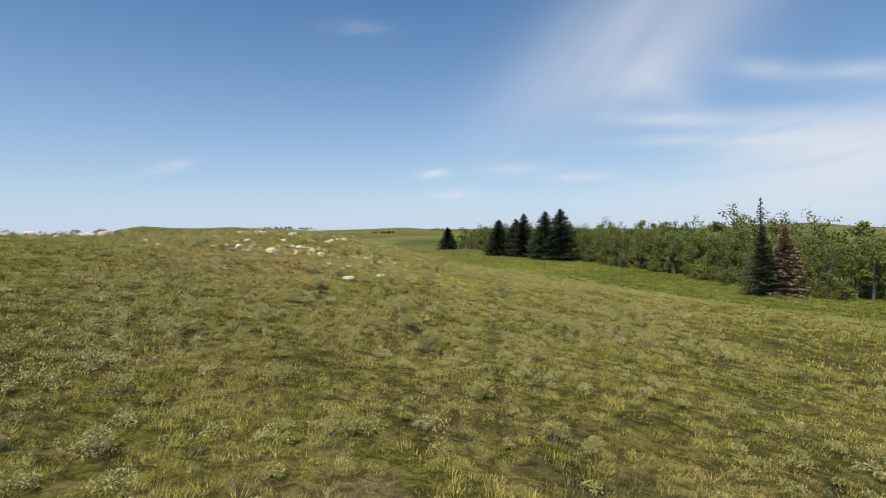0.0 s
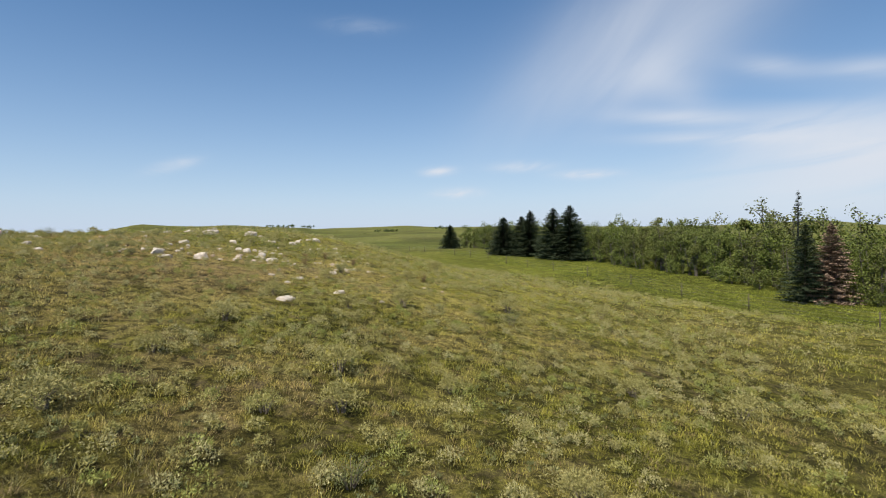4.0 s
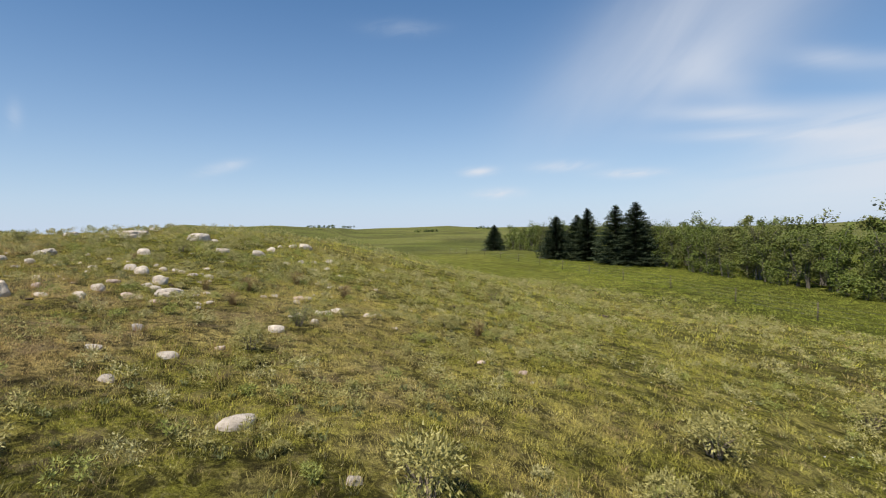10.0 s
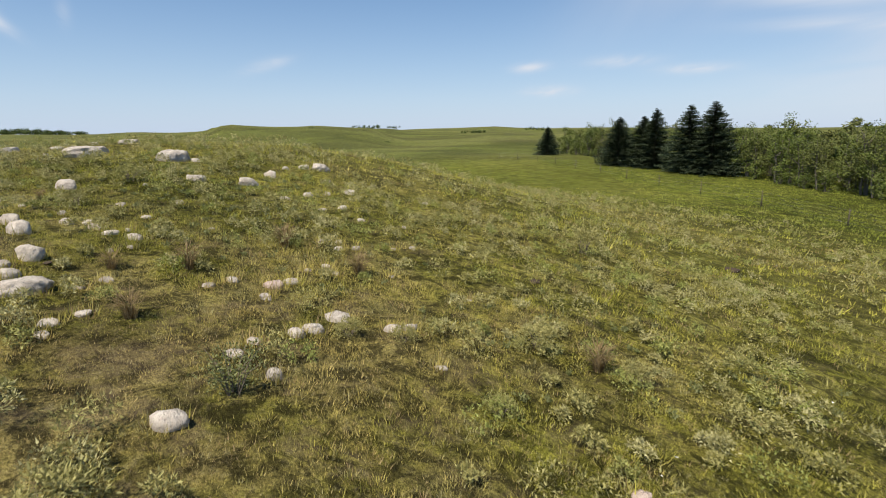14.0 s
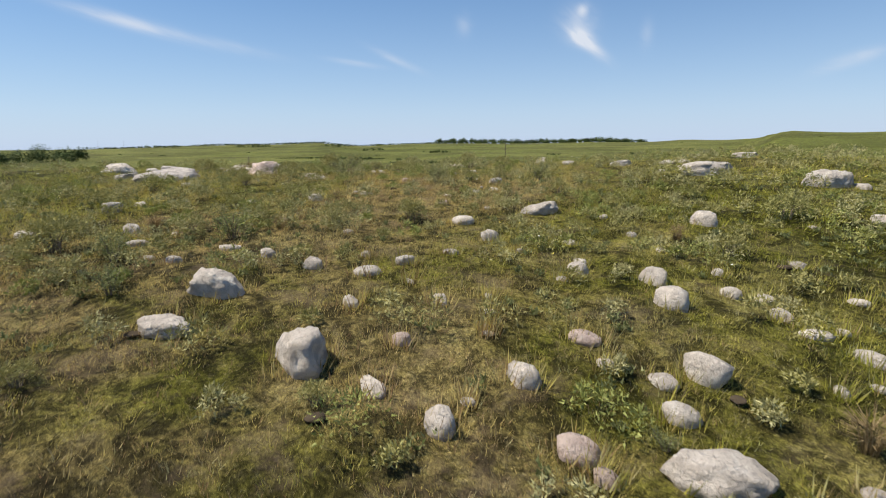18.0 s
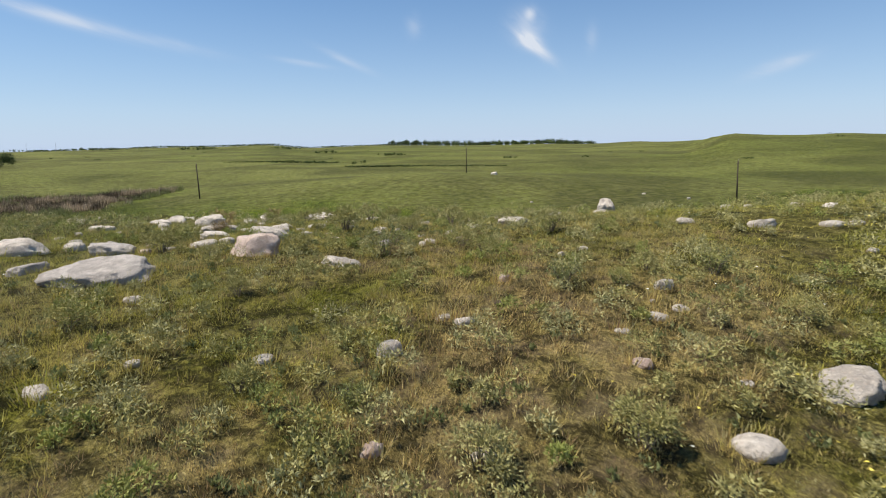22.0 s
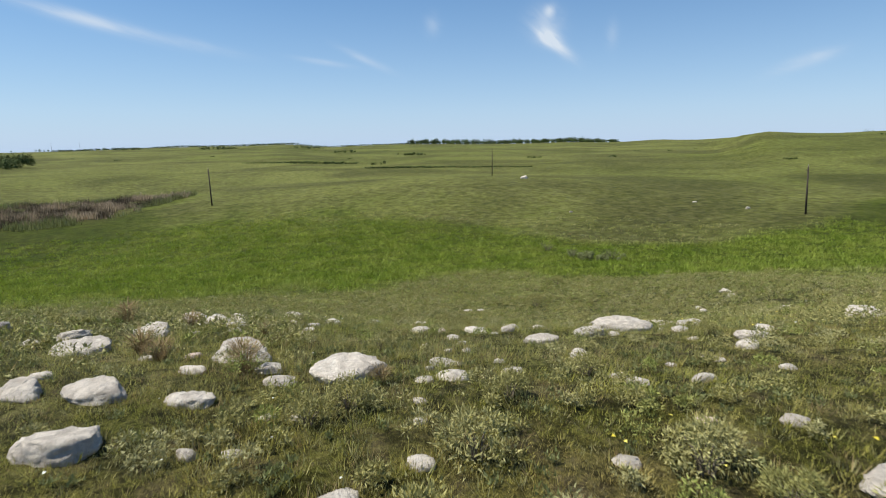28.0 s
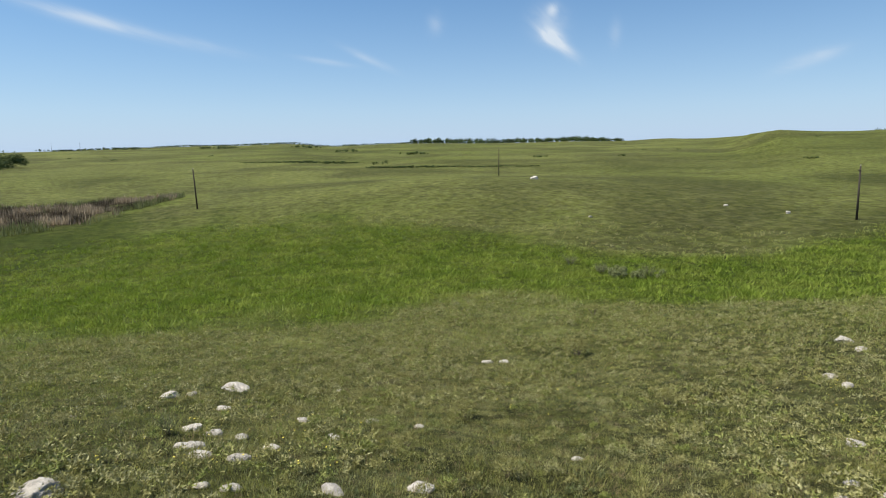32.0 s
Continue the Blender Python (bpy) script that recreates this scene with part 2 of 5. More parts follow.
k = Mat("prairie_ground", 0.95, 0.1)
soil = k.mix(k.noise(6.0, 5.0, 0.7), (0.18, 0.125, 0.08), (0.36, 0.26, 0.175))
turf = k.scale(sward(k), k.math("MULTIPLY", k.math("ADD", k.math("MULTIPLY", k.noise(26.0, 6.0, 0.8, warp=0.6), 1.0), 0.24), k.math("ADD", k.math("MULTIPLY", k.step(k.noise(0.75, 6.0, 0.72), 0.36, 0.6), 0.42), 0.62)))
bare = k.math("MULTIPLY", k.step(k.noise(1.7, 5.0, 0.65), 0.50, 0.66), k.attr("dry"))
rolling = k.math("ADD", k.math("MULTIPLY", k.step(k.noise(0.016, 6.0, 0.62, warp=0.8, stretch=(1.0, 1.0, 4.0)), 0.36, 0.64), 0.46), 0.52)
thatch = k.math("MULTIPLY", k.attr("thatch"), k.math("SUBTRACT", 1.0, k.attr("lush")))
stems = k.math("ADD", k.math("MULTIPLY", k.step(k.noise(70.0, 5.0, 0.75, warp=1.5, stretch=(1.0, 1.0, 0.35)), 0.34, 0.66), 1.5), 0.55)
turf = k.mix(k.math("MULTIPLY", thatch, 0.8), turf, k.scale(k.scale(turf, stems), 1.0))
turf = k.mix(k.math("MULTIPLY", thatch, k.math("MULTIPLY", k.step(k.noise(11.0, 5.0, 0.7, warp=0.8), 0.50, 0.68), 0.45)), turf, k.scale((0.30, 0.25, 0.13), stems))
# patchy plant tones; the dark end also paints shade between clumps
patch_shade = k.math("ADD", k.math("MULTIPLY", k.step(k.noise(3.4, 7.0, 0.78, warp=0.7), 0.42, 0.58), 0.95), 0.27)
sprouts = k.math("ADD", k.math("MULTIPLY", k.step(k.noise(17.0, 6.0, 0.8, warp=1.0), 0.38, 0.62), 0.8), 0.58)
turf = k.mix(thatch, turf, k.scale(turf, k.math("MULTIPLY", patch_shade, sprouts)))
# the ground is up to a tenth darker where it is lush
lush_tone = k.math("SUBTRACT", 1.0, k.math("MULTIPLY", k.attr("lush"), 0.10))
hummocks = k.math("ADD", k.math("MULTIPLY", k.step(k.noise(0.9, 6.0, 0.75, warp=0.6), 0.36, 0.64), 0.46), 0.72)
turf = k.scale(turf, k.math("MULTIPLY", k.math("MULTIPLY", rolling, lush_tone), hummocks))
k.colour(k.mix(k.math("MULTIPLY", bare, 0.45), turf, soil))
k.bump(k.math("ADD", k.noise(22.0, 6.0, 0.8), k.math("MULTIPLY", k.noise(2.2, 4.0, 0.7), 1.6)), 0.9, 0.14)
M_GROUND = k.m

k = Mat("grass_blades", 0.7, 0.25)
# each bunch has its own shade, and each blade a little of its own
calm = k.math("SUBTRACT", 1.0, k.math("MULTIPLY", k.attr("lush"), 0.55))
apart = k.math("ADD", 0.85, k.math("MULTIPLY", k.attr("lush"), 0.25))
own = k.math("ADD", k.math("MULTIPLY", k.math("SUBTRACT", k.island(), 0.5), calm), k.math("MULTIPLY", k.math("SUBTRACT", k.attr("bunch"), 0.5), apart))
tone = k.math("ADD", own, 1.47)
blade = k.scale(sward(k), tone)
thirsty = k.math("SUBTRACT", 1.0, k.attr("lush"))
blade = k.mix(k.math("MULTIPLY", k.math("MULTIPLY", k.step(k.attr("bunch"), 0.80, 0.9), thirsty), 0.7), blade, (0.37, 0.355, 0.20))
blade = k.mix(k.math("MULTIPLY", k.math("MULTIPLY", k.step(k.attr("bunch"), 0.16, 0.10), thirsty), 0.65), blade, (0.40, 0.27, 0.155))
blade = k.mix(k.math("MULTIPLY", k.step(k.island(), 0.70, 0.78), k.math("ADD", k.math("MULTIPLY", k.attr("dry"), 0.5), 0.06)), blade, (0.47, 0.345, 0.205))
blade = k.mix(k.math("MULTIPLY", k.step(k.island(), 0.26, 0.20), k.math("MULTIPLY", k.step(k.attr("dry"), 0.5, 0.9), 0.7)), blade, (0.30, 0.165, 0.09))
k.colour(blade).leafy(0.33)
M_GRASS = k.m

k = Mat("sage_leaves", 0.8, 0.2)
# each clump leans to grey or to green, and each leaf has a shade of its own
leaf = k.mix(k.island(), (0.205, 0.19, 0.055), (0.43, 0.39, 0.16))
green = k.mix(k.island(), (0.15, 0.185, 0.035), (0.34, 0.37, 0.10))
leaf = k.mix(k.math("MULTIPLY", k.step(k.attr("bunch"), 0.36, 0.18), 0.6), leaf, k.mix(k.island(), (0.29, 0.27, 0.115), (0.54, 0.495, 0.27)))
k.colour(k.mix(k.math("MULTIPLY", k.step(k.attr("bunch"), 0.62, 0.95), 0.8), leaf, green)).leafy(0.12)
M_SAGE = k.m
k = Mat("shrub_leaves", 0.7, 0.25)
k.colour(k.mix(k.island(), (0.125, 0.145, 0.042), (0.29, 0.295, 0.13))).leafy(0.3)
M_SHRUB = k.m
k = Mat("woody_stem", 0.9, 0.15)
k.colour(k.mix(k.noise(18.0, 4.0), (0.11, 0.085, 0.06), (0.24, 0.20, 0.15)))
M_STEM = k.m
k = Mat("yellow_petals", 0.7, 0.2)
k.colour(k.mix(k.island(), (0.55, 0.44, 0.04), (0.75, 0.62, 0.12)))
M_YELLOW = k.m
k = Mat("white_petals", 0.7, 0.2)
k.colour(k.mix(k.island(), (0.6, 0.6, 0.52), (0.8, 0.8, 0.74)))
M_WHITE = k.m


def stone(name, pale, dark, lichen, rosy):
    k = Mat(name, 0.92, 0.2)
    at = k.pos
    grain = k.noise(55.0, 5.0, 0.75, at)
    c = k.mix(k.step(k.noise(5.5, 6.0, 0.68, at, 0.6), 0.36, 0.66), dark, pale)
    c = k.mix(k.math("MULTIPLY", k.step(grain, 0.56, 0.66), 0.4), c, tuple(v * 0.5 for v in dark))
    c = k.mix(k.math("MULTIPLY", k.step(k.noise(3.6, 5.0, 0.7, at, 1.0), 0.56, 0.66), 0.7), c, lichen)
    c = k.mix(k.math("MULTIPLY", k.step(k.voronoi(14.0, at), 0.22, 0.1), 0.35), c, rosy)
    k.colour(k.scale(c, k.math("ADD", k.math("MULTIPLY", k.one(), 0.22), 0.86)))
    k.bump(k.math("ADD", grain, k.math("MULTIPLY", k.noise(9.0, 6.0, 0.72, at), 2.6)), 0.8, 0.05)
    return k.m


M_STONE = [stone("pale_granite", (0.74, 0.65, 0.56), (0.50, 0.43, 0.365), (0.80, 0.73, 0.64), (0.60, 0.46, 0.375)),
           stone("rosy_granite", (0.72, 0.57, 0.49), (0.53, 0.40, 0.335), (0.74, 0.66, 0.57), (0.55, 0.35, 0.27)),
           stone("grey_fieldstone", (0.60, 0.53, 0.475), (0.40, 0.35, 0.31), (0.68, 0.62, 0.55), (0.46, 0.36, 0.30))]

k = Mat("spruce_needles", 0.75, 0.25)
k.colour(k.scale(k.mix(k.island(), (0.022, 0.036, 0.017), (0.095, 0.12, 0.062)), k.math("ADD", k.math("MULTIPLY", k.one(), 0.3), 0.85))).leafy(0.1)
M_SPRUCE = k.m
k = Mat("withered_needles", 0.85, 0.1)
k.colour(k.mix(k.island(), (0.19, 0.135, 0.095), (0.40, 0.29, 0.215))).leafy(0.1)
M_WITHERED = k.m
k = Mat("broad_leaves", 0.6, 0.3)
leaf = k.mix(k.island(), (0.05, 0.075, 0.010), (0.165, 0.20, 0.036))
k.colour(k.mix(k.math("MULTIPLY", k.step(k.one(), 0.35, 1.0), 0.6), leaf, k.mix(k.island(), (0.075, 0.075, 0.022), (0.185, 0.175, 0.055)))).leafy(0.12)
M_LEAF = k.m
k = Mat("grey_bark", 0.95, 0.15)
k.colour(k.mix(k.noise(5.0, 5.0, 0.7, stretch=(3, 3, 0.5)), (0.06, 0.052, 0.042), (0.20, 0.18, 0.15)))
k.bump(k.noise(20.0, 5.0, 0.7, stretch=(3, 3, 0.4)), 0.7, 0.03)
M_BARK = k.m
k = Mat("weathered_wood", 0.9, 0.15)
k.colour(k.mix(k.noise(9.0, 5.0, 0.7, stretch=(4, 4, 0.3)), (0.08, 0.066, 0.048), (0.21, 0.175, 0.13)))
k.bump(k.noise(30.0, 5.0, 0.7, stretch=(4, 4, 0.2)), 0.7, 0.02)
M_POST = k.m
k = Mat("creosote_wood", 0.85, 0.2)
k.colour(k.mix(k.noise(7.0, 5.0, 0.7, stretch=(4, 4, 0.2)), (0.035, 0.028, 0.022), (0.09, 0.07, 0.055)))
M_POLE = k.m
k = Mat("galvanised_wire", 0.5, 0.5)
k.b.inputs["Metallic"].default_value = 0.8
k.colour(k.mix(k.noise(3.0), (0.25, 0.24, 0.23), (0.38, 0.37, 0.36)))
M_WIRE = k.m
k = Mat("glazed_porcelain", 0.3, 0.5)
k.colour(k.mix(k.noise(4.0), (0.20, 0.17, 0.15), (0.30, 0.27, 0.24)))
M_PORCELAIN = k.m
k = Mat("reed_stalks", 0.85, 0.15)
stalk = k.mix(k.island(), (0.20, 0.15, 0.09), (0.56, 0.44, 0.31))
k.colour(k.scale(stalk, k.math("ADD", k.math("MULTIPLY", k.step(k.noise(0.16, 4.0, 0.6, warp=0.5), 0.40, 0.58), 0.95), 0.16))).leafy(0.35)
M_REED = k.m
k = Mat("far_foliage", 0.8, 0.1)
k.colour(k.mix(k.island(), (0.035, 0.055, 0.018), (0.10, 0.13, 0.04)))
M_FAR = k.m
k = Mat("dung", 0.95, 0.1)
k.colour(k.mix(k.noise(12.0, 5.0, 0.7), (0.035, 0.026, 0.018), (0.10, 0.075, 0.05)))
k.bump(k.noise(25.0, 5.0, 0.7), 0.7, 0.02)
M_DUNG = k.m
k = Mat("dry_straw", 0.8, 0.2)
k.colour(k.mix(k.island(), (0.17, 0.115, 0.05), (0.36, 0.27, 0.14))).leafy(0.3)
M_STRAW = k.m

# ---- the lie of the land ----
BROAD = [
    -0.10, -0.82, -1.95, -0.95, -0.35, -0.23, 0.02,
    0.40, 0.03, 0.86, 2.44, -0.16, -0.59, -0.28,
    -0.37, -3.43, -2.55, 1.91, -0.42, -0.43, 0.17,
    1.08, 1.91, -2.96, -3.66, 0.47, 0.12, 0.26,
    -0.01, 3.62, 7.91, 0.10, 0.96, 0.19, 0.09,
    -0.40, -4.51, -3.46, -2.56, 0.70, 0.02, 0.17,
    1.23, 1.14, 1.37, 1.08, 0.45, -0.74, -0.28,
]
HILL = [
    -0.03, 0.35, -0.16, -0.33, -0.12, -0.45,
    -0.01, -0.04, 1.00, 0.50, -2.06, 1.04,
    0.03, 1.25, -0.17, 0.93, 0.80, -0.23,
    -0.30, -0.94, 0.32, -0.91, 2.49, 0.17,
    0.62, -0.36, 0.35, 0.49, -1.78, 0.20,
    0.16, 0.18, -1.36, -0.37, 0.75, -0.24,
    -0.05, 0.29, 1.13, 0.30, -0.57, -0.63,
    0.01, -0.17, -0.11, -0.23, -0.02, 0.03,
]


def smooth(a, b, v):
    u = np.clip((v - a) / (b - a), 0, 1)
    return u * u * (3 - 2 * u)


TURNS = [-180, -60, -48, -42, -36, -30, -24, -16, -8, 0, 4, 8, 12, 16, 19, 22, 25, 28, 30.5, 33, 36, 39, 43, 48, 54, 60, 66, 72, 76, 80, 86, 92, 98, 110, 180]
RISE = [0.5, 0.5, 0.5, 0.5, 13.3, 9.2, 8, 9.2, 12.2, 12, 16.3, 13.8, 12.6, 10.2, 12.1, 13.8, 12.8, 13.4, 14.8, 11.4, 9.9, 12.1, 7.8, 8.9, 8.1, 9.8, 9.4, 7.2, 13.9, 11.4, 9.7, 7.9, 6.7, 6.7, 6.7]


def distance_land(x, y):
    """The wide prairie: a flat floor that climbs to low hills far off."""
    r, turn = np.hypot(x + 10, y - 35), np.degrees(np.arctan2(-(x + 10), y - 35))
    reach = 1000 - 520 * smooth(12, 17, turn) * smooth(35, 31.5, turn)
    fall = 0.012 * np.maximum(r - 1000, 0) * smooth(22, 35, turn)
    return -2.5 + smooth(160, reach, r) * (np.interp(turn, TURNS, RISE) + 1.0) - fall + 0.9 * smooth(100, 300, r) * np.sin(x * 0.013 + 1) * np.sin(y * 0.017)


def land(x, y):
    """The ground's height: the wide prairie with mounds and hollows on it."""
    x, y = np.asarray(x, float), np.asarray(y, float)
    z = distance_land(x, y)
    for i, a in enumerate(BROAD):
        cx, cy = -170 + 40 * (i // 7), -30 + 40 * (i % 7)
        z = z + a * np.exp(-((x - cx) ** 2 + (y - cy) ** 2) / (2 * 36.0**2))
    for i, a in enumerate(HILL):
        cx, cy = -46 + 12 * (i // 6), 2 + 12 * (i % 6)
        z = z + a * np.exp(-((x - cx) ** 2 + (y - cy) ** 2) / (2 * 10.0**2))
    near = np.exp(-(((x + 12) / 60) ** 2 + ((y - 32) / 60) ** 2))
    z = z + near * (0.035 * np.sin(x * 2.1 + 0.7 * np.sin(y * 1.3)) * np.sin(y * 1.9 + 0.6 * np.sin(x * 0.9)) + 0.05 * np.sin(x * 0.83 + 2) * np.sin(y * 0.71 + 1))
    return z


def ripple(x, y, s):
    return np.sin(x / s + 1.7 * np.sin(y / s * 0.63 + 1)) * np.sin(y / s * 1.13 + 1.3 * np.sin(x / s * 0.71 + 2))


DRAW = [(-50, 131, 9), (-42, 108, 12), (-46, 83, 11), (-54, 75, 11), (-64, 70, 11), (-73, 62, 15), (-82, 49, 23), (-89, 37, 28), (-94, 22, 33), (-97, -10, 36)]
MARSH = [(-137, 2, 13), (-139, 18, 14), (-147, 30, 9), (-159, 42, 4)]


def winding(x, y, line):
    """How far a place lies from a winding band, in its half widths."""
    best = np.full(np.shape(x), 1e9)
    for (x0, y0, w0), (x1, y1, w1) in zip(line[:-1], line[1:]):
        dx, dy = x1 - x0, y1 - y0
        u = np.clip(((x - x0) * dx + (y - y0) * dy) / (dx * dx + dy * dy), 0, 1)
        best = np.minimum(best, np.hypot(x - x0 - u * dx, y - y0 - u * dy) / (w0 + u * (w1 - w0)))
    return best


def lushness(x, y, z):
    """Where the grass stands tall and green: the hollow by the fence and the draw beyond the hill."""
    fence = (x - 23.4) * 0.952 + (y - 74.4) * 0.307 + 3.0 + 1.5 * ripple(x, y, 9)
    east = 0.7 * smooth(-2.5, 2.5, fence) * smooth(190, 130, y) * smooth(-30, 10, y + 10)
    draw = smooth(1.32, 0.74, winding(x, y, DRAW) + 0.16 * ripple(x, y, 5) + 0.1 * ripple(x, y, 2.3))
    floor = 0.55 * smooth(-0.6, -2.4, z + 0.3 * ripple(x, y, 12)) * smooth(52, 75, y) * smooth(-60, -35, x)
    north = 0.3 * smooth(120, 180, y) * smooth(-60, 20, x) * smooth(500, 260, y)
    bands = 0.45 * smooth(0.25, 0.8, ripple(x, y, 90)) * smooth(140, 220, np.hypot(x, y))
    away = np.hypot(x + 20, y - 34)
    west = (0.28 + 0.16 * ripple(x, y, 23) + 0.12 * ripple(x, y, 7)) * smooth(-34, -56, x + 4 * ripple(x, y, 8)) * (1 - 0.5 * smooth(80, 125, away + 12 * ripple(x, y, 17)))
    wet = 0.85 * smooth(2.0, 1.2, winding(x, y, MARSH) + 0.2 * ripple(x, y, 4))
    far = (0.20 + 0.2 * ripple(x, y, 60) + 0.1 * ripple(x, y, 19)) * smooth(80, 150, away)
    return np.clip(np.maximum.reduce([east, draw, floor, north, bands, west, wet, far]), 0, 1)


def dryness(x, y, z):
    """The worn, stony top of the hill is straw-coloured and thin."""
    top = np.exp(-(((x + 6) / 10) ** 2 + ((y - 29.5) / 7) ** 2))
    path = 0.62 * np.exp(-(((x - 1) / 17) ** 2 + ((y - 14) / 20) ** 2)) * (0.75 + 0.35 * ripple(x, y, 2.1))
    crest = 0.9 * np.exp(-(((x + 15) / 8.5) ** 2 + ((y - 33.3) / 5.5) ** 2)) * (0.6 + 0.4 * ripple(x, y, 1.3))
    return np.clip(0.2 + 0.12 * smooth(-5, -14, x) + 0.7 * np.maximum.reduce([top, path, crest]) + 0.15 * ripple(x, y, 5), 0, 1) * (1 - lushness(x, y, z)) * (1 - 0.7 * smooth(60, 110, np.hypot(x + 12, y - 30)))


def grazed(x, y):
    """The hill is cropped short, and pale thatch shows between the tufts."""
    return np.exp(-(((x + 11) / 42) ** 2 + ((y - 26) / 38) ** 2))


def drabness(x, y):
    """Grey-green grazed slopes west of the knoll and far to the north."""
    return np.maximum(smooth(-16, -32, x + 2.5 * ripple(x, y, 4)), smooth(105, 190, y))


def reediness(x, y):
    q = winding(x, y, MARSH) + 0.22 * ripple(x, y, 6) + 0.12 * ripple(x, y, 2.6)
    return smooth(1.1, 0.85, q)


def mesh_from(name, verts, faces, mats=(), layers=None, flat=False):
    """A mesh straight from arrays; faces all have the same number of corners."""
    me = bpy.data.meshes.new(name)
    n, c = faces.shape
    me.vertices.add(len(verts)), me.loops.add(n * c), me.polygons.add(n)
    me.vertices.foreach_set("co", np.asarray(verts, np.float32).ravel())
    me.loops.foreach_set("vertex_index", faces.astype(np.int32).ravel())
    me.polygons.foreach_set("loop_start", np.arange(0, n * c, c, dtype=np.int32))
    me.polygons.foreach_set("loop_total", np.full(n, c, np.int32))
    me.polygons.foreach_set("use_smooth", np.full(n, not flat))
    for key, values in (layers or {}).items():
        a = me.attributes.new(key, "FLOAT", "POINT")
        a.data.foreach_set("value", np.asarray(values, np.float32))
    me.update(calc_edges=True)
    for m in mats:
        me.materials.append(m)
    return me


def spaced(n, near, reach):
    """Grid lines, close together in the middle and wide far out."""
    u = np.linspace(-1, 1, n)
    lo, hi = 1.0, 30.0
    for _ in range(60):
        kk = (lo + hi) / 2
        lo, hi = (kk, hi) if reach * kk / math.sinh(kk) * 2 / (n - 1) > near else (lo, kk)
    return reach * np.sinh(kk * u) / math.sinh(kk)


gx, gy = np.meshgrid(-14 + spaced(340, 0.38, 4200.0), 32 + spaced(340, 0.38, 4200.0), indexing="ij")
gz = land(gx, gy)
nx, ny = gx.shape
idx = np.arange(nx * ny).reshape(nx, ny)
quads = np.stack([idx[:-1, :-1], idx[1:, :-1], idx[1:, 1:], idx[:-1, 1:]], -1).reshape(-1, 4)
fx, fy, fz = gx.ravel(), gy.ravel(), gz.ravel()
ground = new("ground", mesh_from("ground", np.stack([fx, fy, fz], 1), quads, [M_GROUND],
             {"lush": lushness(fx, fy, fz), "dry": dryness(fx, fy, fz), "reed": 0.5 * reediness(fx, fy), "drab": drabness(fx, fy), "thatch": grazed(fx, fy)}))
tagged(ground, "rolling prairie with short olive grass and a stony knoll", "ground", kind="structure")


def part(name, bm, material, parent=None, label=""):
    """Links a bmesh, or a mesh that is shared, as one object under a thing."""
    if isinstance(bm, bpy.types.Mesh):
        me = bm
    else:
        me = bpy.data.meshes.new(name)
        bm.to_mesh(me)
        bm.free()
        for f in me.polygons:
            f.use_smooth = True
    if material is not None and not me.materials:
        me.materials.append(material)
    ob = new(name, me)
    ob.parent = parent
    if label:
        tagged(ob, label)
    return ob

# ---- trees ----
def tube(verts, faces, points, radii, sides=6):
    """Adds a bent, tapering tube to the lists."""
    start = len(verts)
    for i, (p, r) in enumerate(zip(points, radii)):
        ahead = (points[min(i + 1, len(points) - 1)] - points[max(i - 1, 0)]).normalized()
        side = ahead.cross(Vector((0.3, 0.9, 0.2))).normalized()
        up = side.cross(ahead)
        for j in range(sides):
            a = 2 * math.pi * j / sides
            verts.append(p + (side * math.cos(a) + up * math.sin(a)) * r)
    for i in range(len(points) - 1):
        for j in range(sides):
            a, b = start + i * sides + j, start + i * sides + (j + 1) % sides
            faces.append((a, b, b + sides, a + sides))


def tris_mesh(name, corners, material):
    """Loose triangles, three corners each."""
    c = np.asarray(corners, np.float32).reshape(-1, 3)
    return mesh_from(name, c, np.arange(len(c)).reshape(-1, 3), [material], flat=True)


def leaf_cloud(rng, centres, radii, count, size, squash=0.8):
    """Small folded leaves in uneven clumps round the centres."""
    out = []
    total = sum(r**2 for r in radii)
    for c, r in zip(centres, radii):
        for _ in range(max(6, int(count * r**2 / total))):
            d = Vector((rng.gauss(0, 1), rng.gauss(0, 1), rng.gauss(0, 1))).normalized()
            p = Vector(c) + Vector((d.x, d.y, d.z * squash)) * r * rng.uniform(0.45, 1.08)
            a = Vector((rng.gauss(0, 1), rng.gauss(0, 1), rng.gauss(0, 0.6))).normalized()
            b = a.cross(d + Vector((0, 0, 0.8))).normalized()
            s = size * rng.uniform(0.6, 1.3)
            out += [p - a * s, p + b * s * 0.55, p + a * s, p - a * s * 0.2 - b * s * 0.7, p + a * s * 0.9, p - b * s * 0.1 - a * s]
    return out


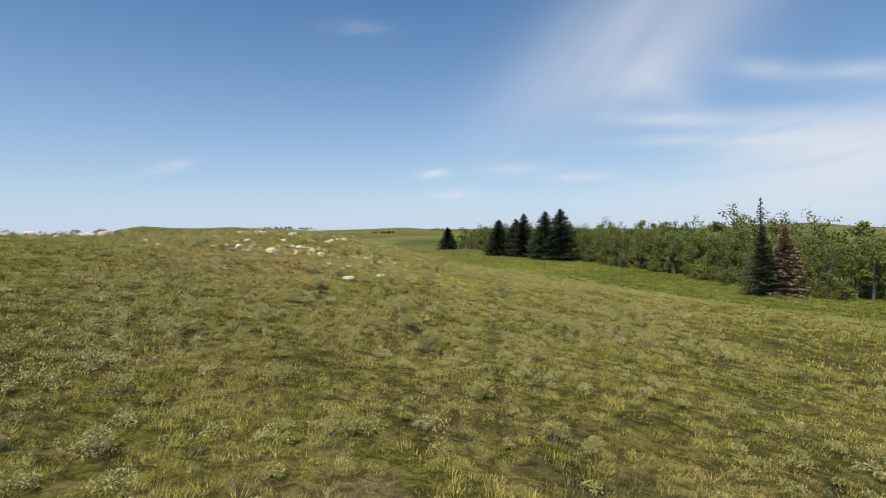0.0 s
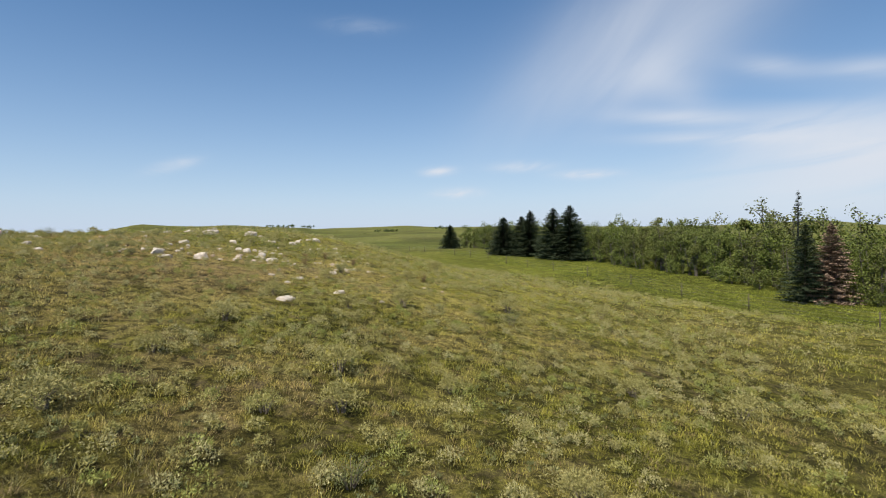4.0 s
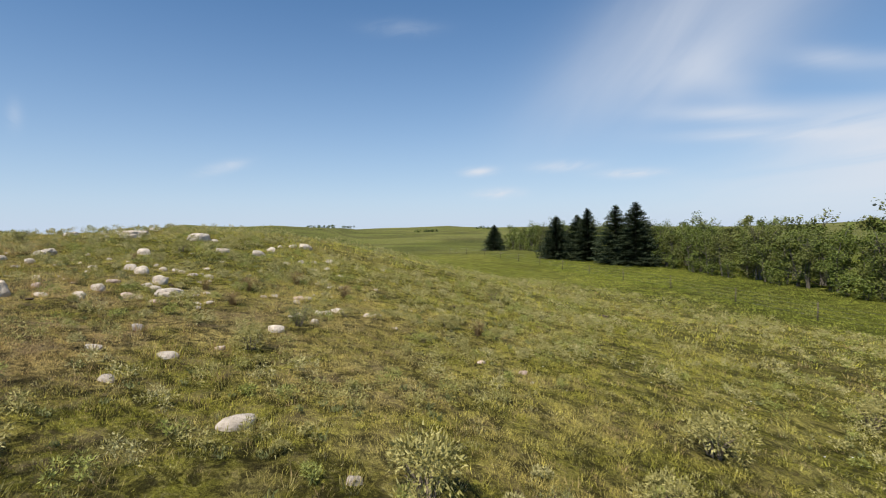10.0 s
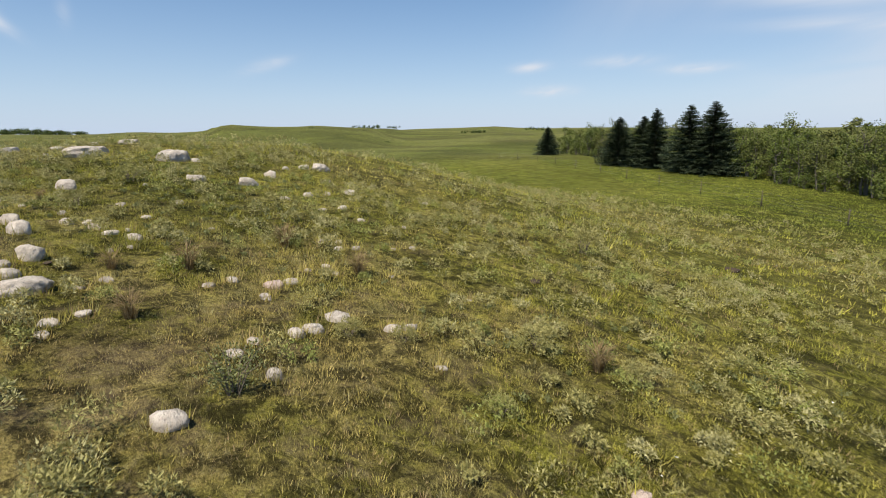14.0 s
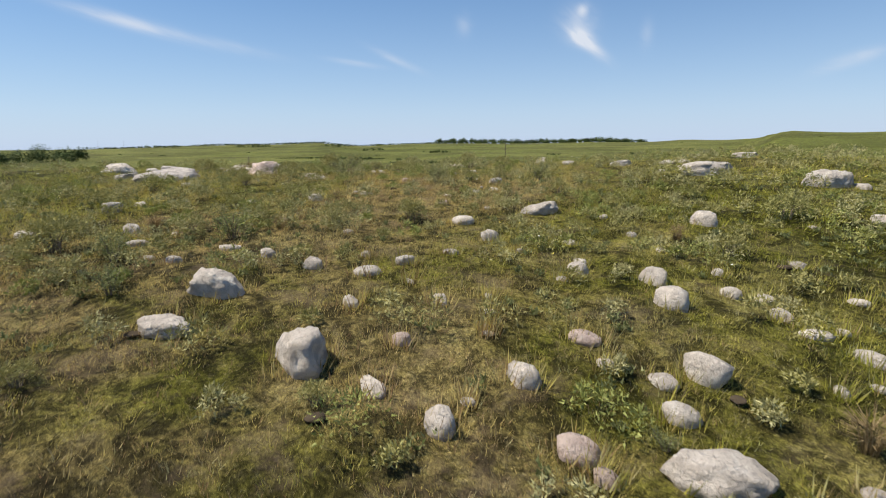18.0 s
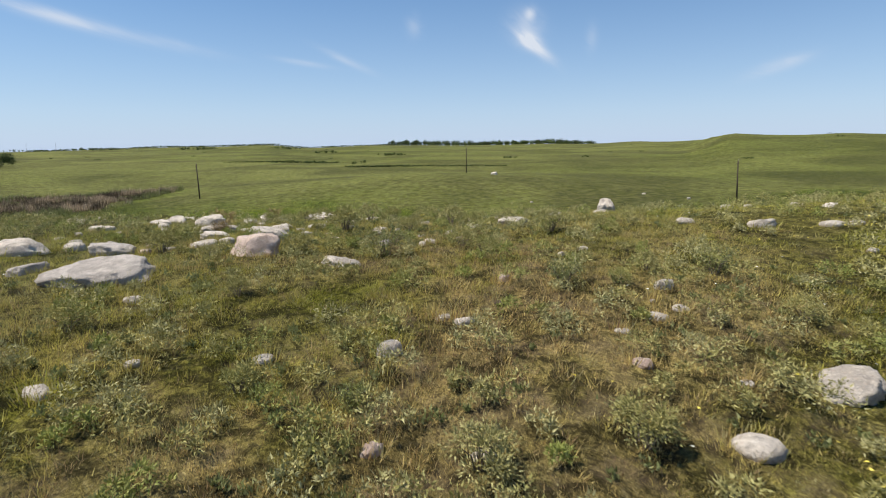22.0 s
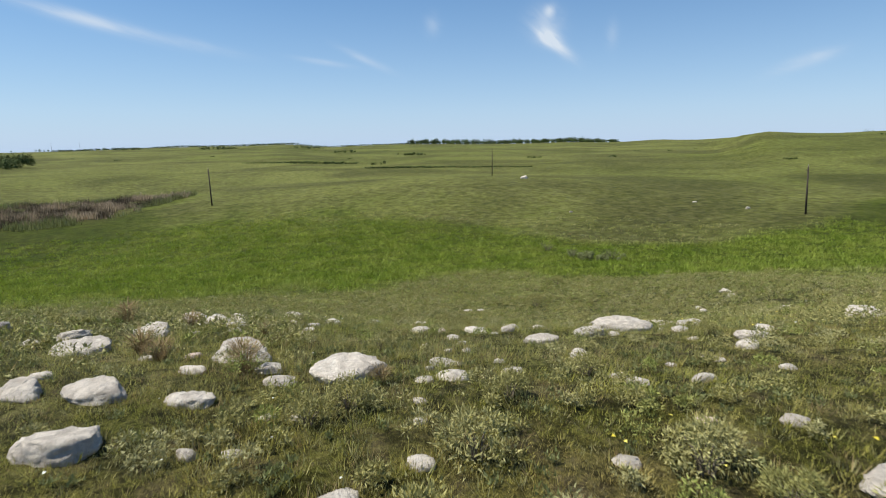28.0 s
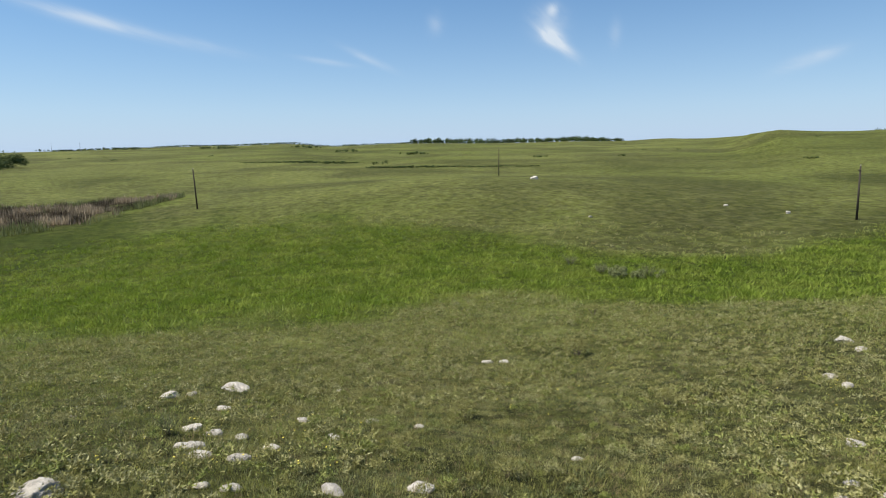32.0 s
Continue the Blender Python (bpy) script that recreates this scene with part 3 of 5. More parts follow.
def broadleaf(seed, height, spread, foot, count=900, leaf=0.2):
    """Trunk with limbs, and a ragged crown."""
    rng = random.Random(seed)
    tv, tf, lv, lf, cs, rs = [], [], [], [], [], []
    stems = rng.choice((1, 2, 2, 3))
    for s in range(stems):
        lean = Vector((rng.uniform(-0.16, 0.16), rng.uniform(-0.16, 0.16), 1))
        base = Vector((rng.uniform(-0.3, 0.3) * (stems > 1), rng.uniform(-0.3, 0.3) * (stems > 1), -0.15))
        h = height * rng.uniform(0.75, 0.95)
        pts = [base + Vector((lean.x * h * u + rng.uniform(-0.1, 0.1), lean.y * h * u + rng.uniform(-0.1, 0.1), h * u)) for u in (0, 0.2, 0.45, 0.7, 0.95)]
        r0 = 0.014 * height + 0.025
        tube(tv, tf, pts, [r0, r0 * 0.85, r0 * 0.6, r0 * 0.4, r0 * 0.15])
        for b in range(8):
            u = rng.uniform(foot, 0.95)
            i = min(3, int(u / 0.25))
            p = pts[i].lerp(pts[i + 1], rng.random())
            out = Vector((math.cos(b * 2.4 + seed), math.sin(b * 2.4 + seed), rng.uniform(0.3, 1.1)))
            far = p + out * spread * rng.uniform(0.35, 0.85) * (1.15 - 0.6 * u)
            tube(lv, lf, [p, p.lerp(far, 0.5) + Vector((0, 0, 0.08)), far], [r0 * 0.38, r0 * 0.25, r0 * 0.08], 4)
            cs += [far, p.lerp(far, 0.55)]
            rs += [spread * rng.uniform(0.22, 0.42), spread * rng.uniform(0.2, 0.34)]
        cs.append(pts[-1]), rs.append(spread * rng.uniform(0.25, 0.4))
    crown = tris_mesh("crown", leaf_cloud(rng, cs, rs, count, leaf), M_LEAF)
    trunk = mesh_from("trunk", np.array(tv), np.array(tf), [M_BARK])
    limbs = mesh_from("branchwork", np.array(lv), np.array(lf), [M_BARK])
    return trunk, limbs, crown


def spruce(seed, height, spread, material, thin=1.0):
    """A straight trunk with whorls of drooping boughs."""
    rng = random.Random(seed)
    tv, tf, out = [], [], []
    tube(tv, tf, [Vector((0, 0, -0.2)), Vector((0, 0, height * 0.5)), Vector((0, 0, height))], [0.02 * height, 0.011 * height, 0.01], 7)
    z, whorl = 0.03 * height, 0
    up = Vector((0, 0, 1))
    while z < height * 0.99:
        u = z / height
        reach = spread * 1.36 * (1 - u) ** 0.74 * (0.86 + 0.14 * math.sin(whorl * 2.3)) * min(1.0, 0.8 + u * 3)
        for b in range(int((14 + 8 * (1 - u)) * thin)):
            a = rng.uniform(0, 2 * math.pi)
            r = max(0.14, reach * (1.12 - 0.5 * rng.random() ** 2))
            d, side = Vector((math.cos(a), math.sin(a), 0)), Vector((-math.sin(a), math.cos(a), 0))
            root = up * (z + rng.uniform(-0.25, 0.25))
            droop = rng.uniform(0.12, 0.3) * (1.2 - u)
            joints = [root + d * r * f + up * r * (0.10 * f - droop * f * f + 0.10 * f**4) for f in (0.0, 0.25, 0.45, 0.62, 0.78, 0.9, 1.0)]
            for n, (p, q) in enumerate(zip(joints[:-1], joints[1:])):
                w = 0.17 + r * 0.15 * (1.1 - n / 8)
                for s in (-1, 1, -1, 1):
                    base = p.lerp(q, rng.random())
                    thick = d * (0.035 + 0.012 * r)
                    out += [base - thick, base + thick, base + side * s * w * rng.uniform(0.6, 1.1) + d * w * rng.uniform(0.2, 0.8) - up * w * rng.uniform(0.0, 0.45)]
                out += [p - side * 0.06, p + side * 0.06, q + d * 0.08 - up * 0.04]
                out += [p, q, p.lerp(q, 0.5) - up * w * rng.uniform(0.25, 0.6)]
        z += (0.32 - 0.17 * u) * max(0.55, height / 11)
        whorl += 1
    return mesh_from("trunk", np.array(tv), np.array(tf), [M_BARK]), tris_mesh("crown", out, material)


def stand(name, meshes, x, y, turn, size, label, category, group="", sink=0.05):
    """A tree or shrub on the ground, an empty with its parts."""
    ob = new(name)
    ob.empty_display_size = 0.3
    for part_name, me in meshes:
        tagged(part(part_name, me, None, ob), kind="stuff" if part_name in ("branchwork", "twigs", "woody_base", "foliage") else "")
    ob.matrix_world = pose(x, y, float(land(x, y)) - sink, 0, 0, turn) @ Matrix.Diagonal((size, size, size, 1))
    return tagged(ob, label, category, group)


SPRUCES = [(1.06, 171.4, 7.2, 3.1), (13.4, 133.4, 8.8, 3.7), (17.3, 131.4, 9.0, 3.6), (18.9, 128.9, 10.3, 3.4), (22.7, 121.9, 10.8, 4.2), (25.6, 119.4, 11.3, 4.4)]
for i, (x, y, h, s) in enumerate(SPRUCES):
    t, b = spruce(20 + i, h, s, M_SPRUCE)
    stand("spruce_tree", (("trunk", t), ("crown", b)), x, y, 40 * i, 1.0, "dark blue-green spruce with drooping boughs at the grove's edge", "tree", "spruces at the grove", 0.1)
t, b = spruce(41, 8.2, 2.2, M_WITHERED, 0.75)
stand("withered_spruce", (("trunk", t), ("crown", b)), 39.7, 63.7, 0, 1.0, "withered brown spruce with thin dry boughs before green trees", "tree", sink=0.1)
t, b = spruce(42, 8.2, 2.0, M_SPRUCE, 0.6)
stand("spruce_tree", (("trunk", t), ("crown", b)), 37.5, 64.3, 0, 1.0, "sparse dark spruce half bare at the foot", "tree", "spruces at the grove", 0.1)
t, b = spruce(43, 12.0, 1.2, M_SPRUCE, 0.28)
stand("spruce_tree", (("trunk", t), ("crown", b)), 42.3, 73.0, 0, 1.0, "tall narrow spruce with a bare top above the grove", "tree", "spruces at the grove", 0.1)

KINDS = [broadleaf(60 + i, (6.2, 7.2, 6.6, 7.8, 5.6, 6.9)[i], (1.9, 2.2, 1.8, 2.4, 2.0, 1.7)[i], (0.16, 0.24, 0.12, 0.20, 0.10, 0.26)[i], 2300, 0.095) for i in range(6)]
LIGHT = [broadleaf(160 + i, (6.2, 7.2, 6.6, 7.8, 5.6, 6.9)[i], (1.9, 2.2, 1.8, 2.4, 2.0, 1.7)[i], 0.12, 800, 0.16) for i in range(6)]    # for the rows behind
BUSHES = [broadleaf(80 + i, (2.6, 3.2, 2.2)[i], 1.6, 0.03, 1000, 0.10) for i in range(3)]
BELT = [(62.1, 18.6), (50.5, 45.5), (41.0, 64.0), (35.9, 94.5), (27.3, 121.4), (15.6, 152.4), (4.0, 184.4)]
rng = random.Random(5)
for (x0, y0), (x1, y1) in zip(BELT[:-1], BELT[1:]):
    length = math.hypot(x1 - x0, y1 - y0)
    ux, uy = (x1 - x0) / length, (y1 - y0) / length
    for row in range(4):
        d = rng.uniform(0, 2)
        while d < length:
            off = 1.2 + row * 3.4 + rng.uniform(-1.0, 1.0)
            x, y = x0 + ux * d + uy * off, y0 + uy * d - ux * off
            i = rng.randrange(6)
            size = rng.uniform(0.88, 1.18) * ((1.18 if y > 80 else 1.1) if rng.random() < 0.28 else 1.0) * (1.0 if y < 78 else 1.08) * (0.86 if y > 120 else 1.0)
            if min(math.hypot(x - a, y - b) for a, b, *_ in SPRUCES) > 2.4 and min(math.hypot(x - 39.7, y - 63.7), math.hypot(x - 37.5, y - 64.3)) > 2.0:
                stand("broadleaf_tree", list(zip(("trunk", "branchwork", "crown"), (KINDS if row < 2 else LIGHT)[i])), x, y, rng.uniform(0, 360), size,
                      ("slender grey-stemmed tree with a loose olive-green crown", "leafy young poplar with several pale stems", "green broadleaf tree crowded in the grove")[i % 3], "tree", "grove along the fence")
            d += rng.uniform(1.7, 3.0)
    d = 0.5
    while d < length:
        off = rng.uniform(-0.9, 0.6)
        x, y = x0 + ux * d + uy * off, y0 + uy * d - ux * off
        if min(math.hypot(x - a, y - b) for a, b, *_ in SPRUCES) > 3.0 and rng.random() < 0.62:
            stand("thicket_bush", list(zip(("woody_base", "twigs", "foliage"), BUSHES[rng.randrange(3)])), x, y, rng.uniform(0, 360), rng.uniform(0.7, 1.15),
                  "dense green bush at the foot of the grove", "bush", "bushes before the grove")
        d += rng.uniform(1.7, 3.2)

# ---- fence and power poles ----
def rod(bm, a, b, r0, r1, sides=8):
    """Adds a tapering rod between two points to a bmesh."""
    a, b = Vector(a), Vector(b)
    m = Matrix.Translation((a + b) / 2) @ (b - a).to_track_quat("Z", "Y").to_matrix().to_4x4()
    bmesh.ops.create_cone(bm, cap_ends=True, segments=sides, radius1=r0, radius2=r1, depth=(b - a).length, matrix=m)


fence = new("wire_fence")
tagged(fence, "old wire fence on weathered wooden posts along a grassy hollow", "fence")
FENCE = [(35.8, 32.4), (31.8, 47.4), (28.5, 58.4), (23.15, 74.8), (17.2, 93.4), (8.7, 118.4), (-1.3, 142.4), (-14.3, 160.4)]
posts, rng = [], random.Random(9)
for (x0, y0), (x1, y1) in zip(FENCE[:-1], FENCE[1:]):
    n = max(1, round(math.hypot(x1 - x0, y1 - y0) / 8.6))
    posts += [(x0 + (x1 - x0) * i / n, y0 + (y1 - y0) * i / n) for i in range(n)]
tops = []
for x, y in posts:
    z = float(land(x, y))
    bm = bmesh.new()
    h, lean = rng.uniform(1.35, 1.6), rng.uniform(-0.05, 0.05)
    rod(bm, (x, y, z - 0.3), (x + lean, y + lean * 0.5, z + h), 0.058, 0.048, 9)
    bmesh.ops.bevel(bm, geom=[e for e in bm.edges if e.calc_length() < 0.06 and e.verts[0].co.z > z + h - 0.1 and e.verts[1].co.z > z + h - 0.1], offset=0.012, segments=1, affect="EDGES")
    part("post", bm, M_POST, fence)
    tops.append(Vector((x + lean * 0.8, y + lean * 0.4, z + h)))
for level in (0.12, 0.45, 0.8, 1.12):
    for a, b in zip(tops[:-1], tops[1:]):
        bm = bmesh.new()
        pa, pb = a - Vector((0.06, 0, level)), b - Vector((0.06, 0, level))
        mid = (pa + pb) / 2 - Vector((0, 0, 0.04))
        rod(bm, pa, mid, 0.004, 0.004, 4), rod(bm, mid, pb, 0.004, 0.004, 4)
        part("wire", bm, M_WIRE, fence)


def power_pole(x, y, h, lean):
    ob = new("power_pole")
    z = float(land(x, y))
    ob.location = (x, y, z)
    bm = bmesh.new()
    rod(bm, (0, 0, -0.6), (lean, lean * 0.4, h), 0.14, 0.09, 12)
    part("shaft", bm, M_POLE, ob)
    bm = bmesh.new()
    bmesh.ops.create_cube(bm, size=1, matrix=Matrix.Translation((lean, lean * 0.4 - 0.14, h - 0.5)) @ Matrix.Diagonal((0.35, 0.09, 0.11, 1)))
    bmesh.ops.bevel(bm, geom=bm.edges[:], offset=0.012, segments=1, affect="EDGES")
    part("bracket", bm, M_POLE, ob)
    bm = bmesh.new()
    rod(bm, (lean, lean * 0.4, h - 0.02), (lean, lean * 0.4, h + 0.2), 0.05, 0.03, 8)
    part("insulator", bm, M_PORCELAIN, ob)
    return tagged(ob, "dark creosoted wooden power pole standing in the pasture", "pole", "power poles across the pasture")


for x, y, h, lean in ((-128.9, 46.4, 6.9, -0.15), (-58.1, 114.4, 6.6, -0.28), (-149.6, 125.7, 7.6, 0.0), (91.0, 151.0, 7.6, 0.1),
                      (-910.0, -52.0, 11.0, 0.0), (-905.0, -20.0, 11.0, 0.0)):
    power_pole(x, y, h, lean)

# ---- stones ----
# place, width, height above the turf, and sort: 0 pale, 1 rosy, 2 grey
STONES_A = [
    (-116.49, 111.26, 1.33, 0.65, 0), (-80.22, 91.50, 0.46, 0.26, 0), (-74.35, 112.91, 0.62, 0.28, 0), (-65.81, 113.57, 0.68, 0.39, 0),
    (-43.03, 37.41, 0.49, 0.14, 0), (-43.01, 38.01, 0.33, 0.10, 0), (-43.30, 39.33, 0.79, 0.22, 0), (-42.02, 42.27, 0.22, 0.07, 0),
    (-44.38, 49.71, 0.44, 0.12, 0), (-43.91, 50.31, 0.39, 0.11, 0), (-36.57, 34.37, 0.32, 0.09, 0), (-40.82, 35.34, 0.19, 0.07, 0),
    (-36.59, 37.59, 0.48, 0.14, 0), (-38.00, 37.72, 0.43, 0.12, 0), (-37.47, 38.09, 0.39, 0.11, 0), (-37.00, 38.57, 0.30, 0.08, 0),
    (-40.42, 38.62, 0.36, 0.10, 0), (-38.44, 40.21, 0.35, 0.10, 0), (-37.95, 41.79, 0.39, 0.11, 0),
]
STONES_B = [
    (-36.87, 42.59, 0.27, 0.07, 0), (-35.89, 61.23, 0.67, 0.19, 0), (-30.09, 32.20, 0.63, 0.18, 0), (-29.87, 33.48, 0.72, 0.20, 0),
    (-32.75, 34.18, 0.46, 0.13, 0), (-34.63, 34.50, 0.63, 0.17, 0), (-31.64, 34.82, 0.59, 0.17, 0), (-30.57, 35.00, 0.44, 0.12, 0),
    (-32.17, 35.32, 0.38, 0.11, 0), (-32.89, 35.47, 0.61, 0.17, 0), (-30.02, 35.62, 0.28, 0.08, 0), (-34.72, 35.54, 0.61, 0.17, 0),
    (-33.75, 35.82, 0.41, 0.12, 0), (-30.50, 36.21, 0.21, 0.08, 0), (-30.00, 36.54, 0.23, 0.08, 0), (-30.91, 37.26, 0.38, 0.14, 0),
    (-34.07, 37.58, 0.24, 0.07, 0), (-35.84, 37.71, 0.40, 0.11, 0), (-33.71, 37.94, 0.32, 0.09, 0),
]
STONES_C = [
    (-35.41, 38.29, 0.39, 0.11, 0), (-35.88, 38.95, 0.34, 0.09, 0), (-33.02, 39.25, 0.40, 0.11, 0), (-36.26, 40.26, 0.28, 0.12, 0),
    (-32.54, 40.43, 0.38, 0.10, 0), (-32.97, 44.00, 0.23, 0.07, 0), (-30.67, 49.44, 0.39, 0.10, 0), (-33.22, 55.23, 0.40, 0.12, 0),
    (-34.06, 56.03, 0.44, 0.12, 0), (-34.87, 60.02, 0.45, 0.14, 0), (-27.55, 29.83, 0.61, 0.17, 0), (-24.82, 30.35, 0.47, 0.13, 0),
    (-29.73, 30.22, 0.97, 0.27, 0), (-32.26, 30.81, 0.34, 0.21, 2), (-23.96, 31.55, 0.23, 0.07, 0), (-24.50, 31.56, 0.24, 0.13, 0),
    (-25.42, 31.55, 0.44, 0.12, 0), (-29.96, 31.62, 0.31, 0.09, 0), (-26.33, 32.02, 0.54, 0.15, 0),
]
STONES_D = [
    (-26.87, 32.15, 0.31, 0.09, 0), (-28.54, 32.48, 0.83, 0.23, 0), (-24.43, 32.59, 0.67, 0.21, 0), (-25.80, 32.77, 0.68, 0.19, 0),
    (-27.48, 33.30, 0.23, 0.07, 0), (-29.51, 33.29, 0.23, 0.07, 0), (-23.78, 33.55, 0.23, 0.10, 0), (-25.14, 33.73, 0.50, 0.14, 0),
    (-26.28, 33.84, 0.32, 0.09, 0), (-23.55, 33.91, 0.20, 0.05, 0), (-27.38, 33.91, 0.27, 0.08, 1), (-29.50, 34.14, 0.21, 0.06, 0),
    (-24.21, 34.35, 0.16, 0.05, 0), (-26.95, 34.56, 0.81, 0.23, 0), (-24.02, 34.60, 0.16, 0.05, 0), (-25.27, 34.72, 0.37, 0.10, 0),
    (-25.93, 34.74, 0.35, 0.13, 0), (-29.57, 34.84, 0.24, 0.07, 0), (-25.06, 35.51, 0.85, 0.24, 0),
]
STONES_E = [
    (-23.77, 35.89, 0.17, 0.05, 0), (-28.88, 35.95, 0.15, 0.08, 0), (-29.40, 36.25, 0.23, 0.07, 0), (-24.36, 36.25, 0.22, 0.06, 0),
    (-24.86, 36.61, 0.14, 0.08, 0), (-24.31, 36.62, 0.37, 0.11, 0), (-25.04, 36.90, 0.33, 0.09, 0), (-24.93, 37.10, 0.17, 0.05, 0),
    (-26.34, 37.36, 0.21, 0.07, 0), (-25.64, 37.35, 0.14, 0.07, 0), (-24.15, 37.45, 0.25, 0.09, 0), (-25.56, 37.64, 0.13, 0.07, 0),
    (-24.72, 37.67, 0.16, 0.05, 0), (-26.31, 38.02, 0.16, 0.06, 0), (-26.84, 38.17, 0.23, 0.07, 0), (-28.19, 38.19, 0.38, 0.11, 0),
    (-27.64, 38.40, 0.18, 0.11, 1), (-24.23, 38.71, 0.28, 0.16, 0), (-27.27, 38.93, 0.42, 0.11, 0),
]
STONES_F = [
    (-26.94, 39.15, 0.14, 0.04, 0), (-25.56, 39.15, 0.53, 0.15, 0), (-27.69, 39.34, 0.20, 0.06, 0), (-26.98, 39.52, 0.24, 0.14, 0),
    (-27.75, 40.17, 0.35, 0.12, 0), (-25.72, 40.41, 0.59, 0.17, 0), (-27.55, 40.79, 0.29, 0.08, 0), (-28.77, 40.82, 0.17, 0.08, 0),
    (-25.47, 40.82, 0.19, 0.08, 0), (-24.33, 41.48, 0.18, 0.05, 0), (-26.10, 41.69, 1.09, 0.31, 0), (-25.23, 42.42, 0.38, 0.11, 0),
    (-25.69, 42.49, 0.18, 0.05, 0), (-23.79, 42.30, 0.54, 0.15, 0), (-28.83, 43.68, 0.34, 0.10, 0), (-26.51, 43.56, 0.24, 0.06, 0),
    (-24.11, 43.28, 0.39, 0.11, 0), (-25.93, 43.57, 0.46, 0.13, 0), (-28.37, 44.43, 0.18, 0.05, 0),
]
STONES_G = [
    (-29.28, 45.53, 0.23, 0.07, 0), (-28.69, 46.16, 0.75, 0.21, 0), (-29.53, 46.44, 0.22, 0.07, 0), (-28.49, 47.60, 0.48, 0.15, 0),
    (-29.90, 55.54, 0.60, 0.17, 0), (-21.75, 29.24, 0.71, 0.27, 0), (-20.44, 29.42, 0.47, 0.13, 2), (-23.33, 29.67, 0.23, 0.06, 0),
    (-21.82, 29.97, 0.30, 0.15, 0), (-22.47, 29.97, 0.25, 0.10, 0), (-23.72, 29.97, 0.17, 0.08, 0), (-19.45, 30.39, 1.24, 0.25, 2),
    (-22.27, 30.51, 0.15, 0.09, 0), (-20.87, 30.57, 0.62, 0.19, 2), (-18.14, 30.67, 0.21, 0.08, 0), (-23.57, 30.65, 0.17, 0.05, 0),
    (-20.71, 30.97, 0.23, 0.09, 1), (-21.65, 31.09, 0.16, 0.09, 1), (-20.94, 31.35, 0.19, 0.07, 2),
]
STONES_H = [
    (-20.96, 31.55, 0.12, 0.07, 0), (-20.91, 31.89, 0.41, 0.12, 0), (-21.77, 32.20, 0.53, 0.15, 0), (-20.91, 32.27, 0.25, 0.13, 0),
    (-19.79, 32.54, 0.78, 0.35, 1), (-23.28, 32.55, 0.67, 0.19, 0), (-21.00, 33.04, 0.69, 0.28, 0), (-22.50, 33.16, 0.33, 0.15, 0),
    (-23.04, 33.05, 0.24, 0.08, 0), (-18.52, 33.48, 0.51, 0.14, 0), (-22.22, 33.52, 0.41, 0.14, 0), (-22.48, 33.65, 0.51, 0.14, 0),
    (-21.56, 33.90, 0.25, 0.08, 0), (-20.26, 34.05, 0.17, 0.05, 1), (-22.18, 34.00, 0.19, 0.07, 0), (-21.06, 34.24, 0.14, 0.04, 0),
    (-22.39, 34.44, 0.36, 0.11, 0), (-19.39, 34.65, 0.23, 0.14, 2), (-21.61, 34.67, 0.22, 0.06, 0),
]
STONES_I = [
    (-21.83, 34.69, 0.14, 0.04, 0), (-22.09, 34.71, 0.13, 0.04, 2), (-20.84, 35.13, 0.31, 0.08, 0), (-21.67, 34.94, 0.14, 0.08, 0),
    (-18.94, 35.15, 0.12, 0.08, 0), (-21.19, 35.32, 0.14, 0.05, 0), (-21.10, 35.45, 0.16, 0.08, 0), (-22.50, 35.25, 0.27, 0.09, 0),
    (-19.12, 35.42, 0.27, 0.07, 0), (-21.28, 35.41, 0.18, 0.06, 0), (-20.03, 35.75, 0.15, 0.05, 0), (-23.30, 35.65, 0.16, 0.05, 0),
    (-20.90, 35.68, 0.14, 0.08, 0), (-19.31, 36.16, 0.18, 0.06, 1), (-19.86, 36.33, 0.21, 0.07, 0), (-21.66, 36.77, 0.23, 0.06, 0),
    (-20.14, 37.08, 0.26, 0.09, 0), (-21.80, 38.06, 0.22, 0.06, 1), (-20.21, 38.20, 0.63, 0.18, 0),
]
STONES_J = [
    (-23.26, 38.44, 0.24, 0.07, 0), (-22.93, 38.42, 0.27, 0.08, 0), (-21.32, 38.71, 0.26, 0.08, 0), (-22.61, 39.25, 0.32, 0.09, 0),
    (-23.34, 39.60, 0.16, 0.05, 0), (-23.09, 40.28, 0.17, 0.05, 0), (-23.37, 40.34, 0.14, 0.04, 0), (-20.71, 39.97, 0.32, 0.12, 0),
    (-22.37, 40.65, 0.20, 0.06, 0), (-20.43, 41.26, 0.37, 0.11, 0), (-23.37, 41.47, 0.41, 0.15, 0), (-19.25, 45.02, 0.37, 0.10, 0),
    (-18.65, 44.95, 0.28, 0.08, 0), (-21.63, 46.62, 0.32, 0.09, 0), (-24.51, 48.36, 0.90, 0.25, 0), (-17.63, 45.28, 0.36, 0.12, 0),
    (-14.56, 28.49, 0.30, 0.10, 0), (-15.71, 29.46, 0.32, 0.19, 2), (-14.27, 29.81, 0.27, 0.14, 0),
]
